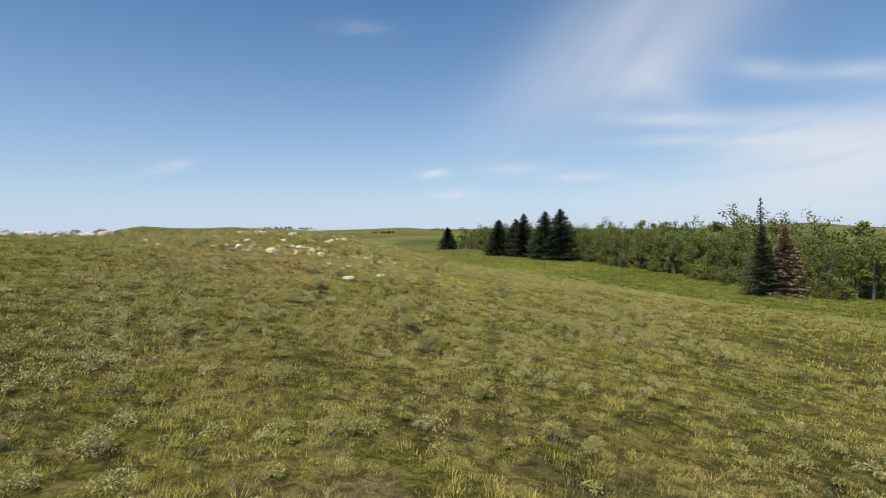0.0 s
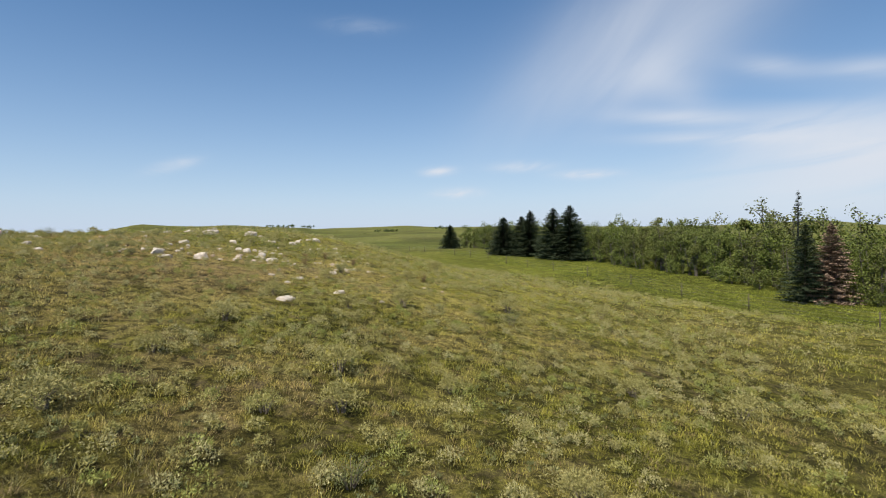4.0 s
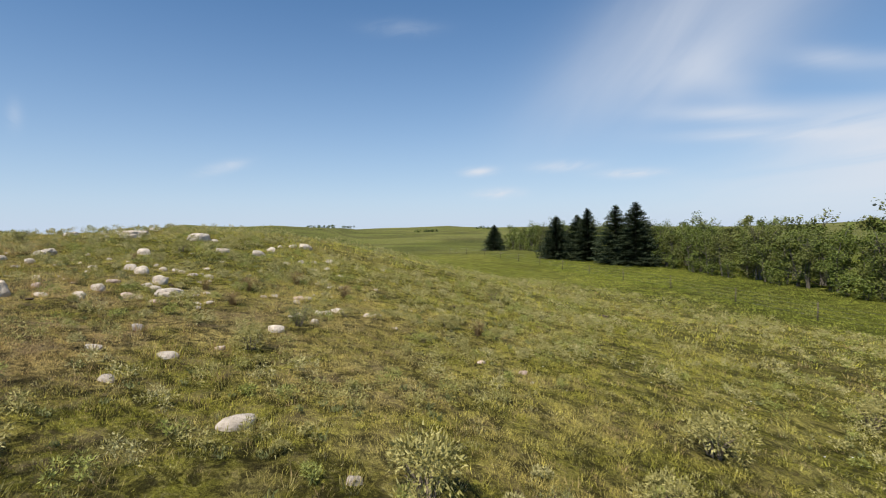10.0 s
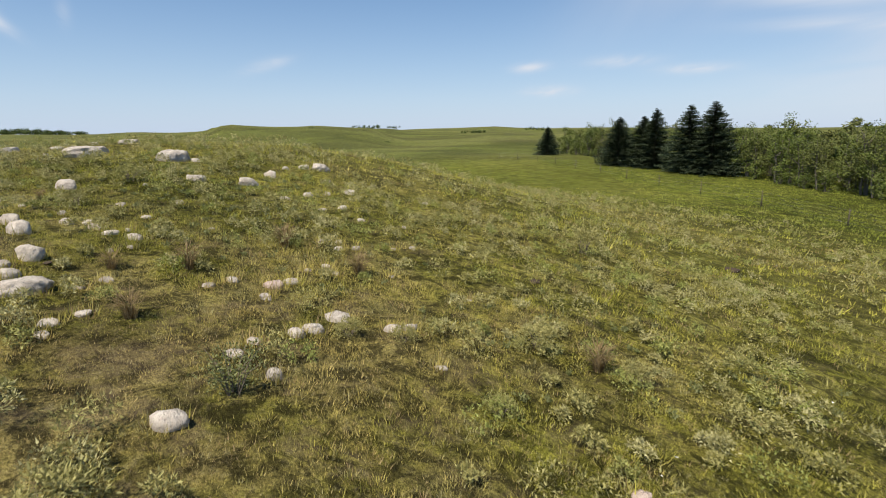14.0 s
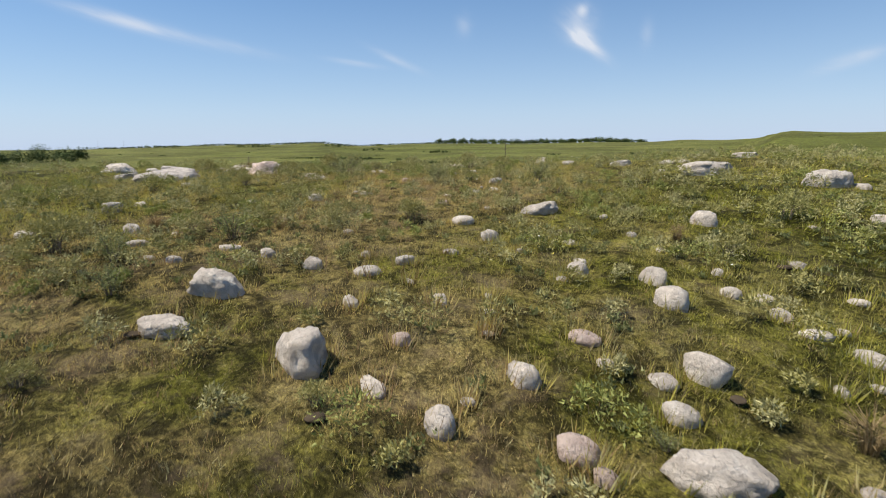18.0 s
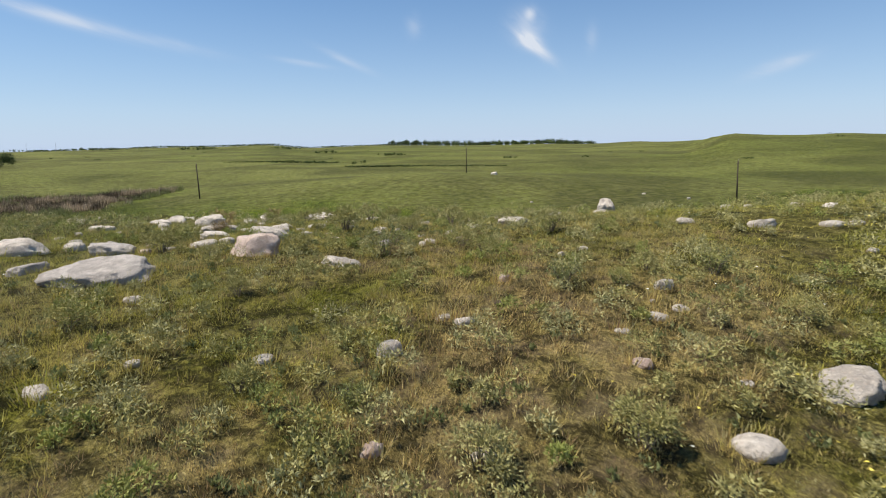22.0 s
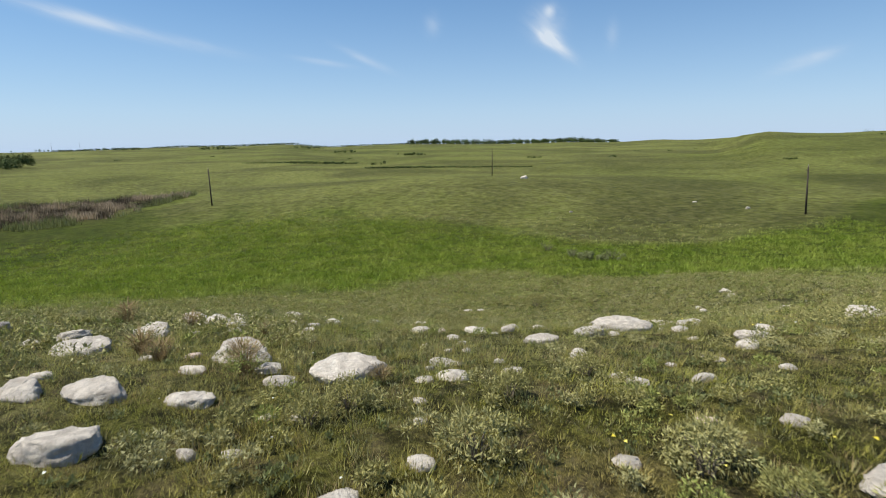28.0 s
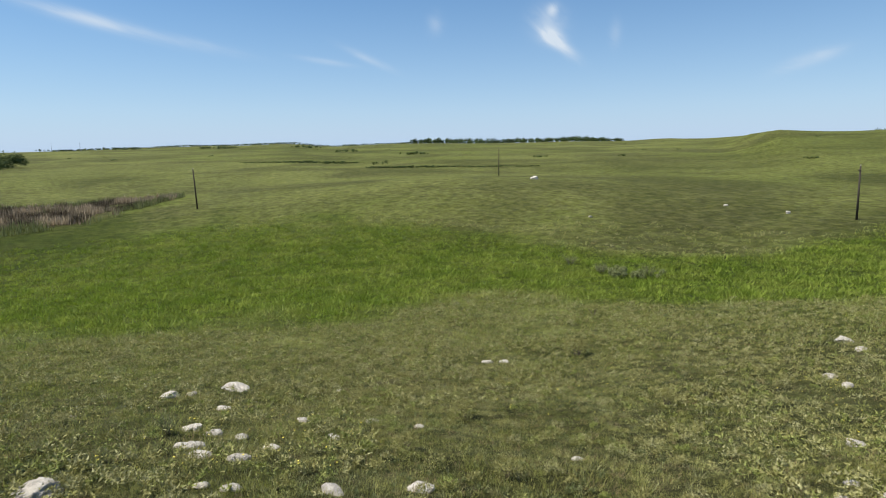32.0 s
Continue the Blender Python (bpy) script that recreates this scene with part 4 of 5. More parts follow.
STONES_K = [
    (-13.58, 29.87, 0.26, 0.07, 0), (-16.19, 29.86, 0.24, 0.08, 0), (-12.87, 30.01, 0.15, 0.06, 0), (-12.57, 30.29, 0.18, 0.09, 0),
    (-13.81, 30.34, 0.11, 0.07, 0), (-16.47, 30.57, 0.15, 0.06, 0), (-12.77, 30.95, 0.25, 0.07, 0), (-12.17, 31.32, 0.19, 0.10, 0),
    (-15.96, 31.65, 0.22, 0.06, 0), (-14.14, 31.95, 0.17, 0.08, 1), (-12.71, 32.51, 0.13, 0.06, 0), (-13.66, 32.60, 0.18, 0.05, 0),
    (-15.36, 32.72, 0.27, 0.15, 0), (-15.85, 33.63, 0.18, 0.05, 0), (-15.64, 33.79, 0.25, 0.07, 0), (-12.66, 34.32, 0.33, 0.12, 0),
    (-13.88, 34.60, 0.19, 0.09, 1), (-16.41, 34.96, 0.18, 0.11, 1), (-14.45, 35.00, 0.14, 0.05, 0),
]
STONES_L = [
    (-13.18, 35.07, 0.15, 0.04, 0), (-14.52, 35.64, 0.23, 0.08, 0), (-12.69, 35.80, 0.59, 0.16, 0), (-14.81, 35.94, 0.08, 0.04, 0),
    (-14.48, 36.04, 0.18, 0.07, 0), (-14.98, 36.40, 0.23, 0.14, 0), (-16.89, 36.47, 0.12, 0.08, 0), (-16.90, 36.94, 0.18, 0.07, 0),
    (-17.39, 40.35, 0.37, 0.10, 0), (-14.21, 40.36, 0.17, 0.07, 0), (-16.34, 41.26, 0.53, 0.15, 0), (-13.52, 40.92, 1.07, 0.30, 0),
    (-15.46, 41.98, 0.37, 0.10, 0), (-15.17, 42.27, 0.26, 0.09, 0), (-16.56, 44.58, 0.41, 0.11, 0), (-14.90, 44.25, 0.63, 0.17, 0),
    (-5.94, 29.01, 0.25, 0.09, 2), (-10.65, 30.14, 0.49, 0.14, 0), (-6.01, 30.13, 0.19, 0.12, 2),
]
STONES_M = [
    (-11.21, 30.68, 0.51, 0.22, 0), (-11.97, 30.71, 0.09, 0.04, 0), (-9.64, 31.13, 0.51, 0.31, 0), (-9.02, 31.52, 0.27, 0.08, 0),
    (-11.59, 31.74, 0.25, 0.12, 0), (-10.43, 31.81, 0.21, 0.09, 0), (-8.44, 31.80, 0.26, 0.15, 0), (-9.52, 31.97, 0.18, 0.11, 1),
    (-8.58, 32.09, 0.11, 0.05, 0), (-7.08, 32.24, 0.25, 0.07, 1), (-11.19, 32.25, 0.29, 0.08, 0), (-11.66, 32.40, 0.12, 0.07, 0),
    (-7.55, 32.45, 0.16, 0.10, 1), (-7.83, 32.48, 0.28, 0.12, 1), (-10.74, 32.59, 0.13, 0.04, 0), (-10.10, 32.63, 0.18, 0.11, 0),
    (-6.08, 32.11, 0.16, 0.04, 0), (-8.62, 32.60, 0.27, 0.16, 0), (-9.31, 32.72, 0.10, 0.03, 0),
]
STONES_N = [
    (-11.24, 32.75, 0.20, 0.12, 0), (-9.41, 32.75, 0.07, 0.04, 0), (-6.23, 32.35, 0.21, 0.06, 0), (-9.67, 32.95, 0.11, 0.05, 0),
    (-7.24, 33.04, 0.51, 0.19, 0), (-9.99, 33.14, 0.10, 0.05, 0), (-6.16, 32.71, 0.20, 0.06, 0), (-8.50, 33.32, 0.13, 0.07, 0),
    (-7.76, 33.31, 0.25, 0.11, 0), (-11.29, 33.39, 0.18, 0.06, 0), (-6.82, 33.37, 0.15, 0.04, 0), (-8.89, 33.45, 0.31, 0.09, 1),
    (-8.09, 33.52, 0.24, 0.08, 0), (-6.75, 33.75, 0.17, 0.06, 0), (-7.99, 33.85, 0.36, 0.22, 0), (-11.64, 34.18, 0.25, 0.15, 0),
    (-10.10, 34.17, 0.14, 0.06, 0), (-11.04, 34.25, 0.09, 0.05, 0), (-10.20, 34.48, 0.26, 0.14, 0),
]
STONES_O = [
    (-10.38, 34.67, 0.17, 0.08, 0), (-7.41, 34.59, 0.11, 0.07, 0), (-9.04, 34.66, 0.37, 0.19, 0), (-7.30, 34.87, 0.10, 0.05, 0),
    (-9.54, 35.01, 0.35, 0.17, 0), (-11.14, 35.14, 0.19, 0.06, 0), (-7.53, 35.23, 0.25, 0.09, 0), (-7.98, 35.27, 0.25, 0.07, 0),
    (-8.34, 35.37, 0.20, 0.10, 0), (-8.89, 35.40, 0.20, 0.11, 0), (-7.91, 35.56, 0.14, 0.05, 0), (-8.67, 35.61, 0.20, 0.08, 0),
    (-9.32, 35.76, 0.12, 0.08, 0), (-10.21, 35.84, 0.13, 0.05, 0), (-10.98, 36.14, 0.15, 0.07, 0), (-8.19, 36.38, 0.19, 0.06, 0),
    (-11.90, 36.47, 0.13, 0.07, 0), (-6.94, 36.43, 0.12, 0.06, 0), (-9.09, 36.86, 0.20, 0.07, 0),
]
STONES_P = [
    (-10.80, 37.43, 0.42, 0.21, 0), (-8.39, 37.62, 0.18, 0.08, 0), (-9.89, 38.56, 0.13, 0.05, 0), (-6.06, 39.44, 0.17, 0.06, 0),
    (-7.18, 39.86, 0.23, 0.09, 0), (-9.57, 39.94, 0.45, 0.15, 0), (-8.46, 40.46, 0.43, 0.20, 0), (-6.96, 40.68, 0.24, 0.12, 0),
    (-6.60, 41.11, 0.17, 0.10, 0), (-6.20, 41.64, 0.29, 0.12, 0), (-8.55, 41.84, 0.34, 0.19, 0), (-11.34, 41.60, 0.84, 0.33, 0),
    (-10.95, 42.00, 0.31, 0.12, 0), (-7.20, 42.50, 0.24, 0.10, 0), (-8.68, 43.05, 0.18, 0.11, 0), (-8.33, 43.60, 0.29, 0.14, 0),
    (-7.92, 43.90, 0.52, 0.21, 0), (-4.15, 24.99, 0.48, 0.14, 0), (-1.42, 26.69, 0.17, 0.09, 0),
]
STONES_Q = [
    (-3.03, 27.52, 0.42, 0.12, 0), (-5.06, 28.11, 0.26, 0.09, 0), (-4.92, 29.21, 0.31, 0.09, 0), (-4.46, 29.89, 0.19, 0.06, 1),
    (-4.07, 31.27, 0.26, 0.14, 0), (-0.26, 31.97, 0.18, 0.05, 1), (-3.65, 32.25, 0.17, 0.10, 0), (-4.24, 32.53, 0.21, 0.07, 0),
    (-4.21, 32.88, 0.19, 0.06, 0), (-3.91, 33.29, 0.19, 0.11, 0), (-2.21, 33.34, 0.14, 0.04, 0), (-3.80, 33.53, 0.24, 0.11, 0),
    (-3.69, 34.05, 0.32, 0.11, 0), (-5.54, 34.11, 0.18, 0.06, 0), (-2.95, 34.02, 0.22, 0.10, 0), (-4.72, 34.13, 0.15, 0.09, 0),
    (-2.77, 34.14, 0.23, 0.08, 0), (-5.44, 34.52, 0.20, 0.07, 0), (-4.86, 34.62, 0.29, 0.12, 1),
]
STONES_R = [
    (-21.03, 42.15, 0.46, 0.40, 0),
    (-4.74, 34.93, 0.25, 0.07, 0), (-4.77, 35.59, 0.12, 0.05, 0), (-4.32, 35.64, 0.11, 0.07, 0), (-2.19, 35.82, 0.09, 0.03, 0),
    (-4.62, 35.98, 0.15, 0.05, 0), (-3.54, 36.13, 0.10, 0.04, 0), (-4.74, 36.92, 0.13, 0.08, 0), (-5.17, 37.10, 0.13, 0.07, 0),
    (-4.51, 37.19, 0.16, 0.08, 0), (-4.90, 37.35, 0.14, 0.05, 0), (-3.93, 37.71, 0.10, 0.05, 0), (-3.62, 38.01, 0.13, 0.07, 0),
    (-5.07, 39.21, 0.20, 0.07, 0), (-4.12, 39.33, 0.10, 0.06, 0), (-5.73, 39.84, 0.20, 0.09, 0), (-4.34, 42.76, 0.18, 0.08, 0),
    (-3.81, 43.95, 0.15, 0.07, 0), (0.67, 31.23, 0.08, 0.06, 0), (0.53, 31.86, 0.18, 0.08, 1),
]
STONES = STONES_A + STONES_B + STONES_C + STONES_D + STONES_E + STONES_F + STONES_G + STONES_H + STONES_I + STONES_J + STONES_K + STONES_L + STONES_M + STONES_N + STONES_O + STONES_P + STONES_Q + STONES_R


def stone_mesh(seed, detail, material):
    """A glacier-worn stone: a lumpy ball with a few faces planed off."""
    rng = random.Random(seed)
    bm = bmesh.new()
    bmesh.ops.create_icosphere(bm, subdivisions=detail, radius=0.5)
    planes = []
    for _ in range(rng.randrange(8, 12)):
        d = Vector((rng.gauss(0, 1), rng.gauss(0, 1), rng.gauss(0.25, 0.6))).normalized()
        planes.append((d, rng.uniform(0.30, 0.46)))
    planes.append((Vector((rng.uniform(-0.25, 0.25), rng.uniform(-0.25, 0.25), 1)).normalized(), rng.uniform(0.24, 0.33)))
    shift = Vector((rng.uniform(-9, 9), rng.uniform(-9, 9), rng.uniform(-9, 9)))
    for v in bm.verts:
        p = v.co.copy()
        p *= 1 + 0.22 * noise.noise(p * 1.9 + shift)
        for d, far in planes:
            over = p.dot(d) - far
            if over > 0:
                p -= d * over * 0.76
        p *= 1 + 0.16 * (0.5 - abs(noise.noise(p * 3.6 + shift))) + 0.11 * noise.noise(p * 8.0 + shift) + 0.06 * noise.noise(p * 20.0 + shift)
        v.co = p
    me = bpy.data.meshes.new("stone")
    bm.to_mesh(me)
    bm.free()
    for f in me.polygons:
        f.use_smooth = True
    me.materials.append(material)
    return me


LARGE = [[stone_mesh(100 + 10 * s + i, 4, M_STONE[s]) for i in range(8 if s == 0 else 4)] for s in range(3)]
SMALL = [[stone_mesh(200 + 10 * s + i, 2, M_STONE[s]) for i in range(8 if s == 0 else 4)] for s in range(3)]
SAYS = ["pale lichen-spotted granite", "rosy weathered granite", "dull grey"]
rng = random.Random(12)
for x, y, wide, high, sort in STONES:
    big = wide > 0.42
    wide *= 1.08
    high *= 0.8
    me = rng.choice((LARGE if big else SMALL)[sort])
    ob = new("boulder" if big else "fieldstone", me)
    z = float(land(x, y))    # the long sides lie mostly along the slope
    deep = high * 2.5
    ob.matrix_world = pose(x, y, z + high - 0.32 * deep, rng.uniform(-8, 8), rng.uniform(-8, 8), (61 if x < -11 else 10) + rng.gauss(0, 16) + 180 * rng.randrange(2)) @ Matrix.Diagonal((wide * 1.08, wide * rng.uniform(0.58, 0.85), deep, 1))
    flat = high < 0.36 * wide
    tagged(ob, f"{SAYS[sort]} {'slab' if flat else 'boulder'} half sunk in prairie grass" if big else
           f"small {SAYS[sort]} fieldstone{' lying flat' if flat else ''} in short grass", "rock", "fieldstones strewn over the knoll")

# a heap of stones cleared from the field, low in the draw
heap = new("stone_heap")
HEAP_X, HEAP_Y, HEAP_WIDE = -39.6, 110.2, 3.8
heap.location = (HEAP_X, HEAP_Y, float(land(HEAP_X, HEAP_Y)))
for i in range(70):
    a, u = rng.uniform(0, 6.283), math.sqrt(rng.random())
    dx, dy = HEAP_WIDE * u * math.cos(a), 0.6 * HEAP_WIDE * u * math.sin(a)
    ob = new("stone", rng.choice(SMALL[rng.choice((0, 1, 2, 2))]))
    ob.parent = heap
    w = rng.uniform(0.22, 0.55)
    ob.matrix_local = pose(dx, dy, float(land(HEAP_X + dx, HEAP_Y + dy)) - heap.location.z + 1.1 * (1 - u * u) * rng.uniform(0.5, 1.0), rng.uniform(-25, 25), rng.uniform(-25, 25), rng.uniform(0, 360)) @ Matrix.Diagonal((w, w * 0.75, w * 0.7, 1))
tagged(heap, "low heap of pale and grey fieldstones cleared into green grass", "rock pile")

# ---- grass and low shrubs ----
PLAN = [(0.0, 5.0), (0.6, 14.0), (-0.6, 24.0), (-3.5, 30.0), (-10.0, 30.6), (-16.0, 32.6), (-24.0, 36.9), (-36.0, 45.0)]


def off_plan(x, y):
    """The distance from the line that the middle of the place follows."""
    best = np.full(len(x), 1e9)
    for (x0, y0), (x1, y1) in zip(PLAN[:-1], PLAN[1:]):
        dx, dy = x1 - x0, y1 - y0
        u = np.clip(((x - x0) * dx + (y - y0) * dy) / (dx * dx + dy * dy), 0, 1)
        best = np.minimum(best, np.hypot(x - x0 - u * dx, y - y0 - u * dy))
    return best


gen = np.random.default_rng(7)


def strewn(count, near, far):
    """Random places whose distance from the plan's line lies between the two."""
    xs, ys = [], []
    have = 0
    while have < count:
        x = gen.uniform(-36 - far, 1 + far, 60000)
        y = gen.uniform(4, 46 + far, 60000)
        d = off_plan(x, y)
        ok = (d >= near) & (d < far)
        xs.append(x[ok]), ys.append(y[ok])
        have += int(ok.sum())
    return np.concatenate(xs)[:count], np.concatenate(ys)[:count]


def tufts(x, y, each, tall, wide, spread, lean=0.5):
    """Blades in tufts: three corners a blade, roots in the turf."""
    n = len(x)
    z = land(x, y)
    green = lushness(x, y, z)
    size = tall * (0.75 + 0.5 * gen.random(n)) * (1 + 0.5 * green) * (1 + 0.35 * ripple(x, y, 1.7))
    bx, by = np.repeat(x, each), np.repeat(y, each)
    size, m = np.repeat(size, each), n * each
    a = gen.uniform(0, 2 * np.pi, m)
    r = spread * np.sqrt(gen.random(m))
    bx, by = bx + r * np.cos(a), by + r * np.sin(a)
    bz = land(bx, by) - 0.01
    h = size * gen.uniform(0.45, 1.15, m)
    out = lean * h * gen.uniform(0.2, 1.1, m)
    side = gen.uniform(0, 2 * np.pi, m)
    w = wide * gen.uniform(0.6, 1.3, m) / 2
    v = np.empty((m, 3, 3), np.float32)
    v[:, 0] = np.stack([bx - w * np.cos(side), by - w * np.sin(side), bz], 1)
    v[:, 1] = np.stack([bx + w * np.cos(side), by + w * np.sin(side), bz], 1)
    v[:, 2] = np.stack([bx + out * np.cos(a) + 0.12 * h, by + out * np.sin(a) + 0.05 * h, bz + h], 1)
    return v.reshape(-1, 3)


def cropped(x, y):
    """The stony top is trodden and grazed to the ground."""
    return 1 - 0.55 * np.exp(-(((x + 8) / 8) ** 2 + ((y - 32) / 5) ** 2))


def bunches(x, y, each, tall, wide, spread, lean=0.65):
    """Grass in low domed bunches: blades longest and upright in the middle, short and splayed at the rim."""
    n = len(x)
    green = lushness(x, y, land(x, y))
    size = tall * cropped(x, y) * (0.55 + 0.9 * gen.random(n) ** 1.4) * (1 + 0.5 * green) * (1 + 0.3 * ripple(x, y, 1.7))
    round_ = spread * gen.uniform(0.6, 1.45, n)
    a = gen.uniform(0, 2 * np.pi, (n, each))
    u = np.sqrt(gen.random((n, each)))
    bx, by = x[:, None] + round_[:, None] * u * np.cos(a), y[:, None] + round_[:, None] * u * np.sin(a)
    bz = land(bx, by) - 0.01
    h = size[:, None] * (1 - 0.5 * u * u) * gen.uniform(0.7, 1.15, (n, each))
    out = lean * h * (0.2 + 0.8 * u)
    side = gen.uniform(0, 2 * np.pi, (n, each))
    w = wide * gen.uniform(0.6, 1.3, (n, each)) / 2
    jx, jy = gen.normal(0, 0.3, (2, n, each)) * h
    v = np.empty((n, each, 3, 3), np.float32)
    v[:, :, 0] = np.stack([bx - w * np.cos(side), by - w * np.sin(side), bz], -1)
    v[:, :, 1] = np.stack([bx + w * np.cos(side), by + w * np.sin(side), bz], -1)
    v[:, :, 2] = np.stack([bx + out * np.cos(a) + 0.1 * h + jx, by + out * np.sin(a) + jy, bz + h], -1)
    shades.append(np.repeat(gen.random(n), each * 3))
    return v.reshape(-1, 3)


shades = []


def turf(name, verts, label, material=None):
    x, y, z = verts[:, 0], verts[:, 1], verts[:, 2]
    bunch = np.concatenate(shades) if shades else np.repeat(gen.random(len(x) // 15 + 1), 15)[:len(x)]
    shades.clear()
    me = mesh_from(name, verts, np.arange(len(verts)).reshape(-1, 3), [material or M_GRASS],
                   {"lush": lushness(x, y, z), "dry": dryness(x, y, z), "reed": 0 * x, "drab": drabness(x, y), "bunch": bunch}, flat=True)
    return tagged(new(name, me), label, "grass", kind="stuff")


bands = []
for count, near, far, each, tall, wide, spread in ((27000, 0, 6.5, 20, 0.12, 0.0083, 0.13), (25000, 6.5, 14, 13, 0.13, 0.0125, 0.16),
                                                   (14000, 14, 30, 10, 0.18, 0.034, 0.28), (10000, 30, 62, 6, 0.16, 0.07, 0.5)):
    x, y = strewn(count, near, far)
    keep = 0.30 + 0.75 * smooth(-0.35, 0.25, ripple(x, y, 0.33) + 0.7 * ripple(x + 5, y, 0.9)) > gen.random(len(x))
    x, y = x[keep], y[keep]
    bands.append(bunches(x, y, each, tall, wide, spread))
x, y = strewn(24000, 0, 6.5)
keep = (y > 27) & (x < 2)
bands.append(bunches(x[keep], y[keep], 21, 0.12, 0.0073, 0.13, 0.55))
x, y = gen.uniform(-64, -25, 26000), gen.uniform(18, 78, 26000)
keep = (np.hypot(x + 30, y - 42) < 34) & (off_plan(x, y) > 4) & (lushness(x, y, land(x, y)) < 0.6) & (ripple(x, y, 0.4) + 0.7 * ripple(x + 5, y, 1.1) + gen.normal(0, 0.4, len(x)) > -0.2)
bands.append(bunches(x[keep], y[keep], 9, 0.16, 0.022, 0.17))
turf("prairie_grass", np.concatenate(bands), "short olive and straw-coloured prairie grass")

# grass that stands longer round the stones
sx, sy, sw = np.array([(s[0], s[1], s[2]) for s in STONES]).T
near_stone = np.repeat(np.arange(len(sx)), 16)
a = gen.uniform(0, 2 * np.pi, len(near_stone))
r = sw[near_stone] * gen.uniform(0.42, 0.62, len(near_stone))
x, y = sx[near_stone] + r * np.cos(a), sy[near_stone] + r * np.sin(a)
turf("stone_side_grass", tufts(x, y, 5, 0.15, 0.012, 0.07), "longer grass tufts grown round the fieldstones")

# the hollows, thinning out at their rims
x, y = gen.uniform(-112, -28, 40000), gen.uniform(5, 114, 40000)
keep = smooth(1.25, 0.75, winding(x, y, DRAW)) * np.exp(-(np.maximum(np.hypot(x + 26, y - 38) - 45, 0) / 32) ** 2) > gen.random(len(x))
deep = bunches(x[keep], y[keep], 11, 0.27, 0.07, 0.42, 1.0)
x, y = gen.uniform(10, 50, 24000), gen.uniform(20, 130, 24000)
keep = lushness(x, y, land(x, y)) * np.exp(-((np.maximum(y - 90, 0) / 40) ** 2)) > gen.random(len(x))
turf("meadow_grass", np.concatenate([deep, bunches(x[keep], y[keep], 7, 0.13, 0.05, 0.45)]), "tall bright green grass in the hollows")


def sprigs(x, y, size, leaves, leaf, tall=0.8):
    """Low twiggy shrubs: leaves set round short upright stems."""
    n = len(x)
    z = land(x, y)
    stems = 10
    root = np.stack([x, y, z], 1)[:, None, None, :]
    a = gen.uniform(0, 2 * np.pi, (n, stems, 1))
    reach = size[:, None, None] * gen.uniform(0.15, 0.75, (n, stems, 1))
    top = size[:, None, None] * tall * gen.uniform(0.55, 1.15, (n, stems, 1))
    u = gen.uniform(0.15, 1.0, (n, stems, leaves))
    jit = lambda s: gen.normal(0, 1, (n, stems, leaves)) * s * size[:, None, None]
    p = np.stack([np.cos(a) * reach * u + jit(0.11), np.sin(a) * reach * u + jit(0.11), top * u**0.8 + jit(0.05)], -1) + root
    d = gen.normal(0, 1, (n, stems, leaves, 3))
    d[..., 2] = np.abs(d[..., 2]) + 0.9
    d /= np.linalg.norm(d, axis=-1, keepdims=True)
    e = np.cross(d, gen.normal(0, 1, (n, stems, leaves, 3)))
    e /= np.linalg.norm(e, axis=-1, keepdims=True) + 1e-6
    s = (leaf * gen.uniform(0.6, 1.4, (n, stems, leaves)))[..., None]
    v = np.stack([p - e * s * 0.22, p + e * s * 0.22, p + d * s], -2)
    return v.reshape(-1, 3).astype(np.float32)


def clumped(count, near, far, cut):
    x, y = strewn(count, near, far)
    grow = ripple(x + 3, y, 1.9) + 0.6 * ripple(x, y + 5, 5.3) + gen.normal(0, 0.5, len(x))
    keep = (grow > cut) & (lushness(x, y, land(x, y)) < 0.5)
    keep &= ~np.any(np.hypot(x[:, None] - sx, y[:, None] - sy) < 0.55 * sw + 0.08, axis=1)    # none grows on a stone
    return x[keep], y[keep]


def domes(x, y, size, heads, leaves, leaf, ground=land):
    """Round sage clumps: a dome of leafy heads with dark gaps between, each head a burst of narrow leaves."""
    n = len(x)
    a = gen.uniform(0, 2 * np.pi, (n, heads))
    u = np.sqrt(gen.uniform(0.02, 1.0, (n, heads)))
    lump = gen.uniform(0.75, 1.2, (n, heads))
    cx, cy = size[:, None] * u * np.cos(a) * 0.85, size[:, None] * u * np.sin(a) * 0.85
    cz = size[:, None] * (0.14 + 0.78 * np.sqrt(np.clip(1.05 - u * u, 0, 1)) * lump)
    cx, cy = cx + x[:, None], cy + y[:, None]
    centre = np.stack([cx, cy, cz + ground(cx, cy)], -1)[:, :, None, :]
    burst = (size[:, None] * gen.uniform(0.26, 0.46, (n, heads)))[:, :, None, None]
    d = gen.normal(0, 1, (n, heads, leaves, 3))
    d[..., 2] += 0.55
    d /= np.linalg.norm(d, axis=-1, keepdims=True)
    e = np.cross(d, gen.normal(0, 1, d.shape))
    e /= np.linalg.norm(e, axis=-1, keepdims=True) + 1e-6
    s2 = leaf * gen.uniform(0.6, 1.35, (n, heads, leaves, 1))
    root = centre + d * burst * gen.uniform(0.25, 0.95, (n, heads, leaves, 1))
    v = np.stack([root - e * s2 * 0.19, root + e * s2 * 0.19, root + d * s2], -2)
    clump_shades.append(np.repeat(gen.random(n), heads * leaves * 3))
    return v.reshape(-1, 3).astype(np.float32)


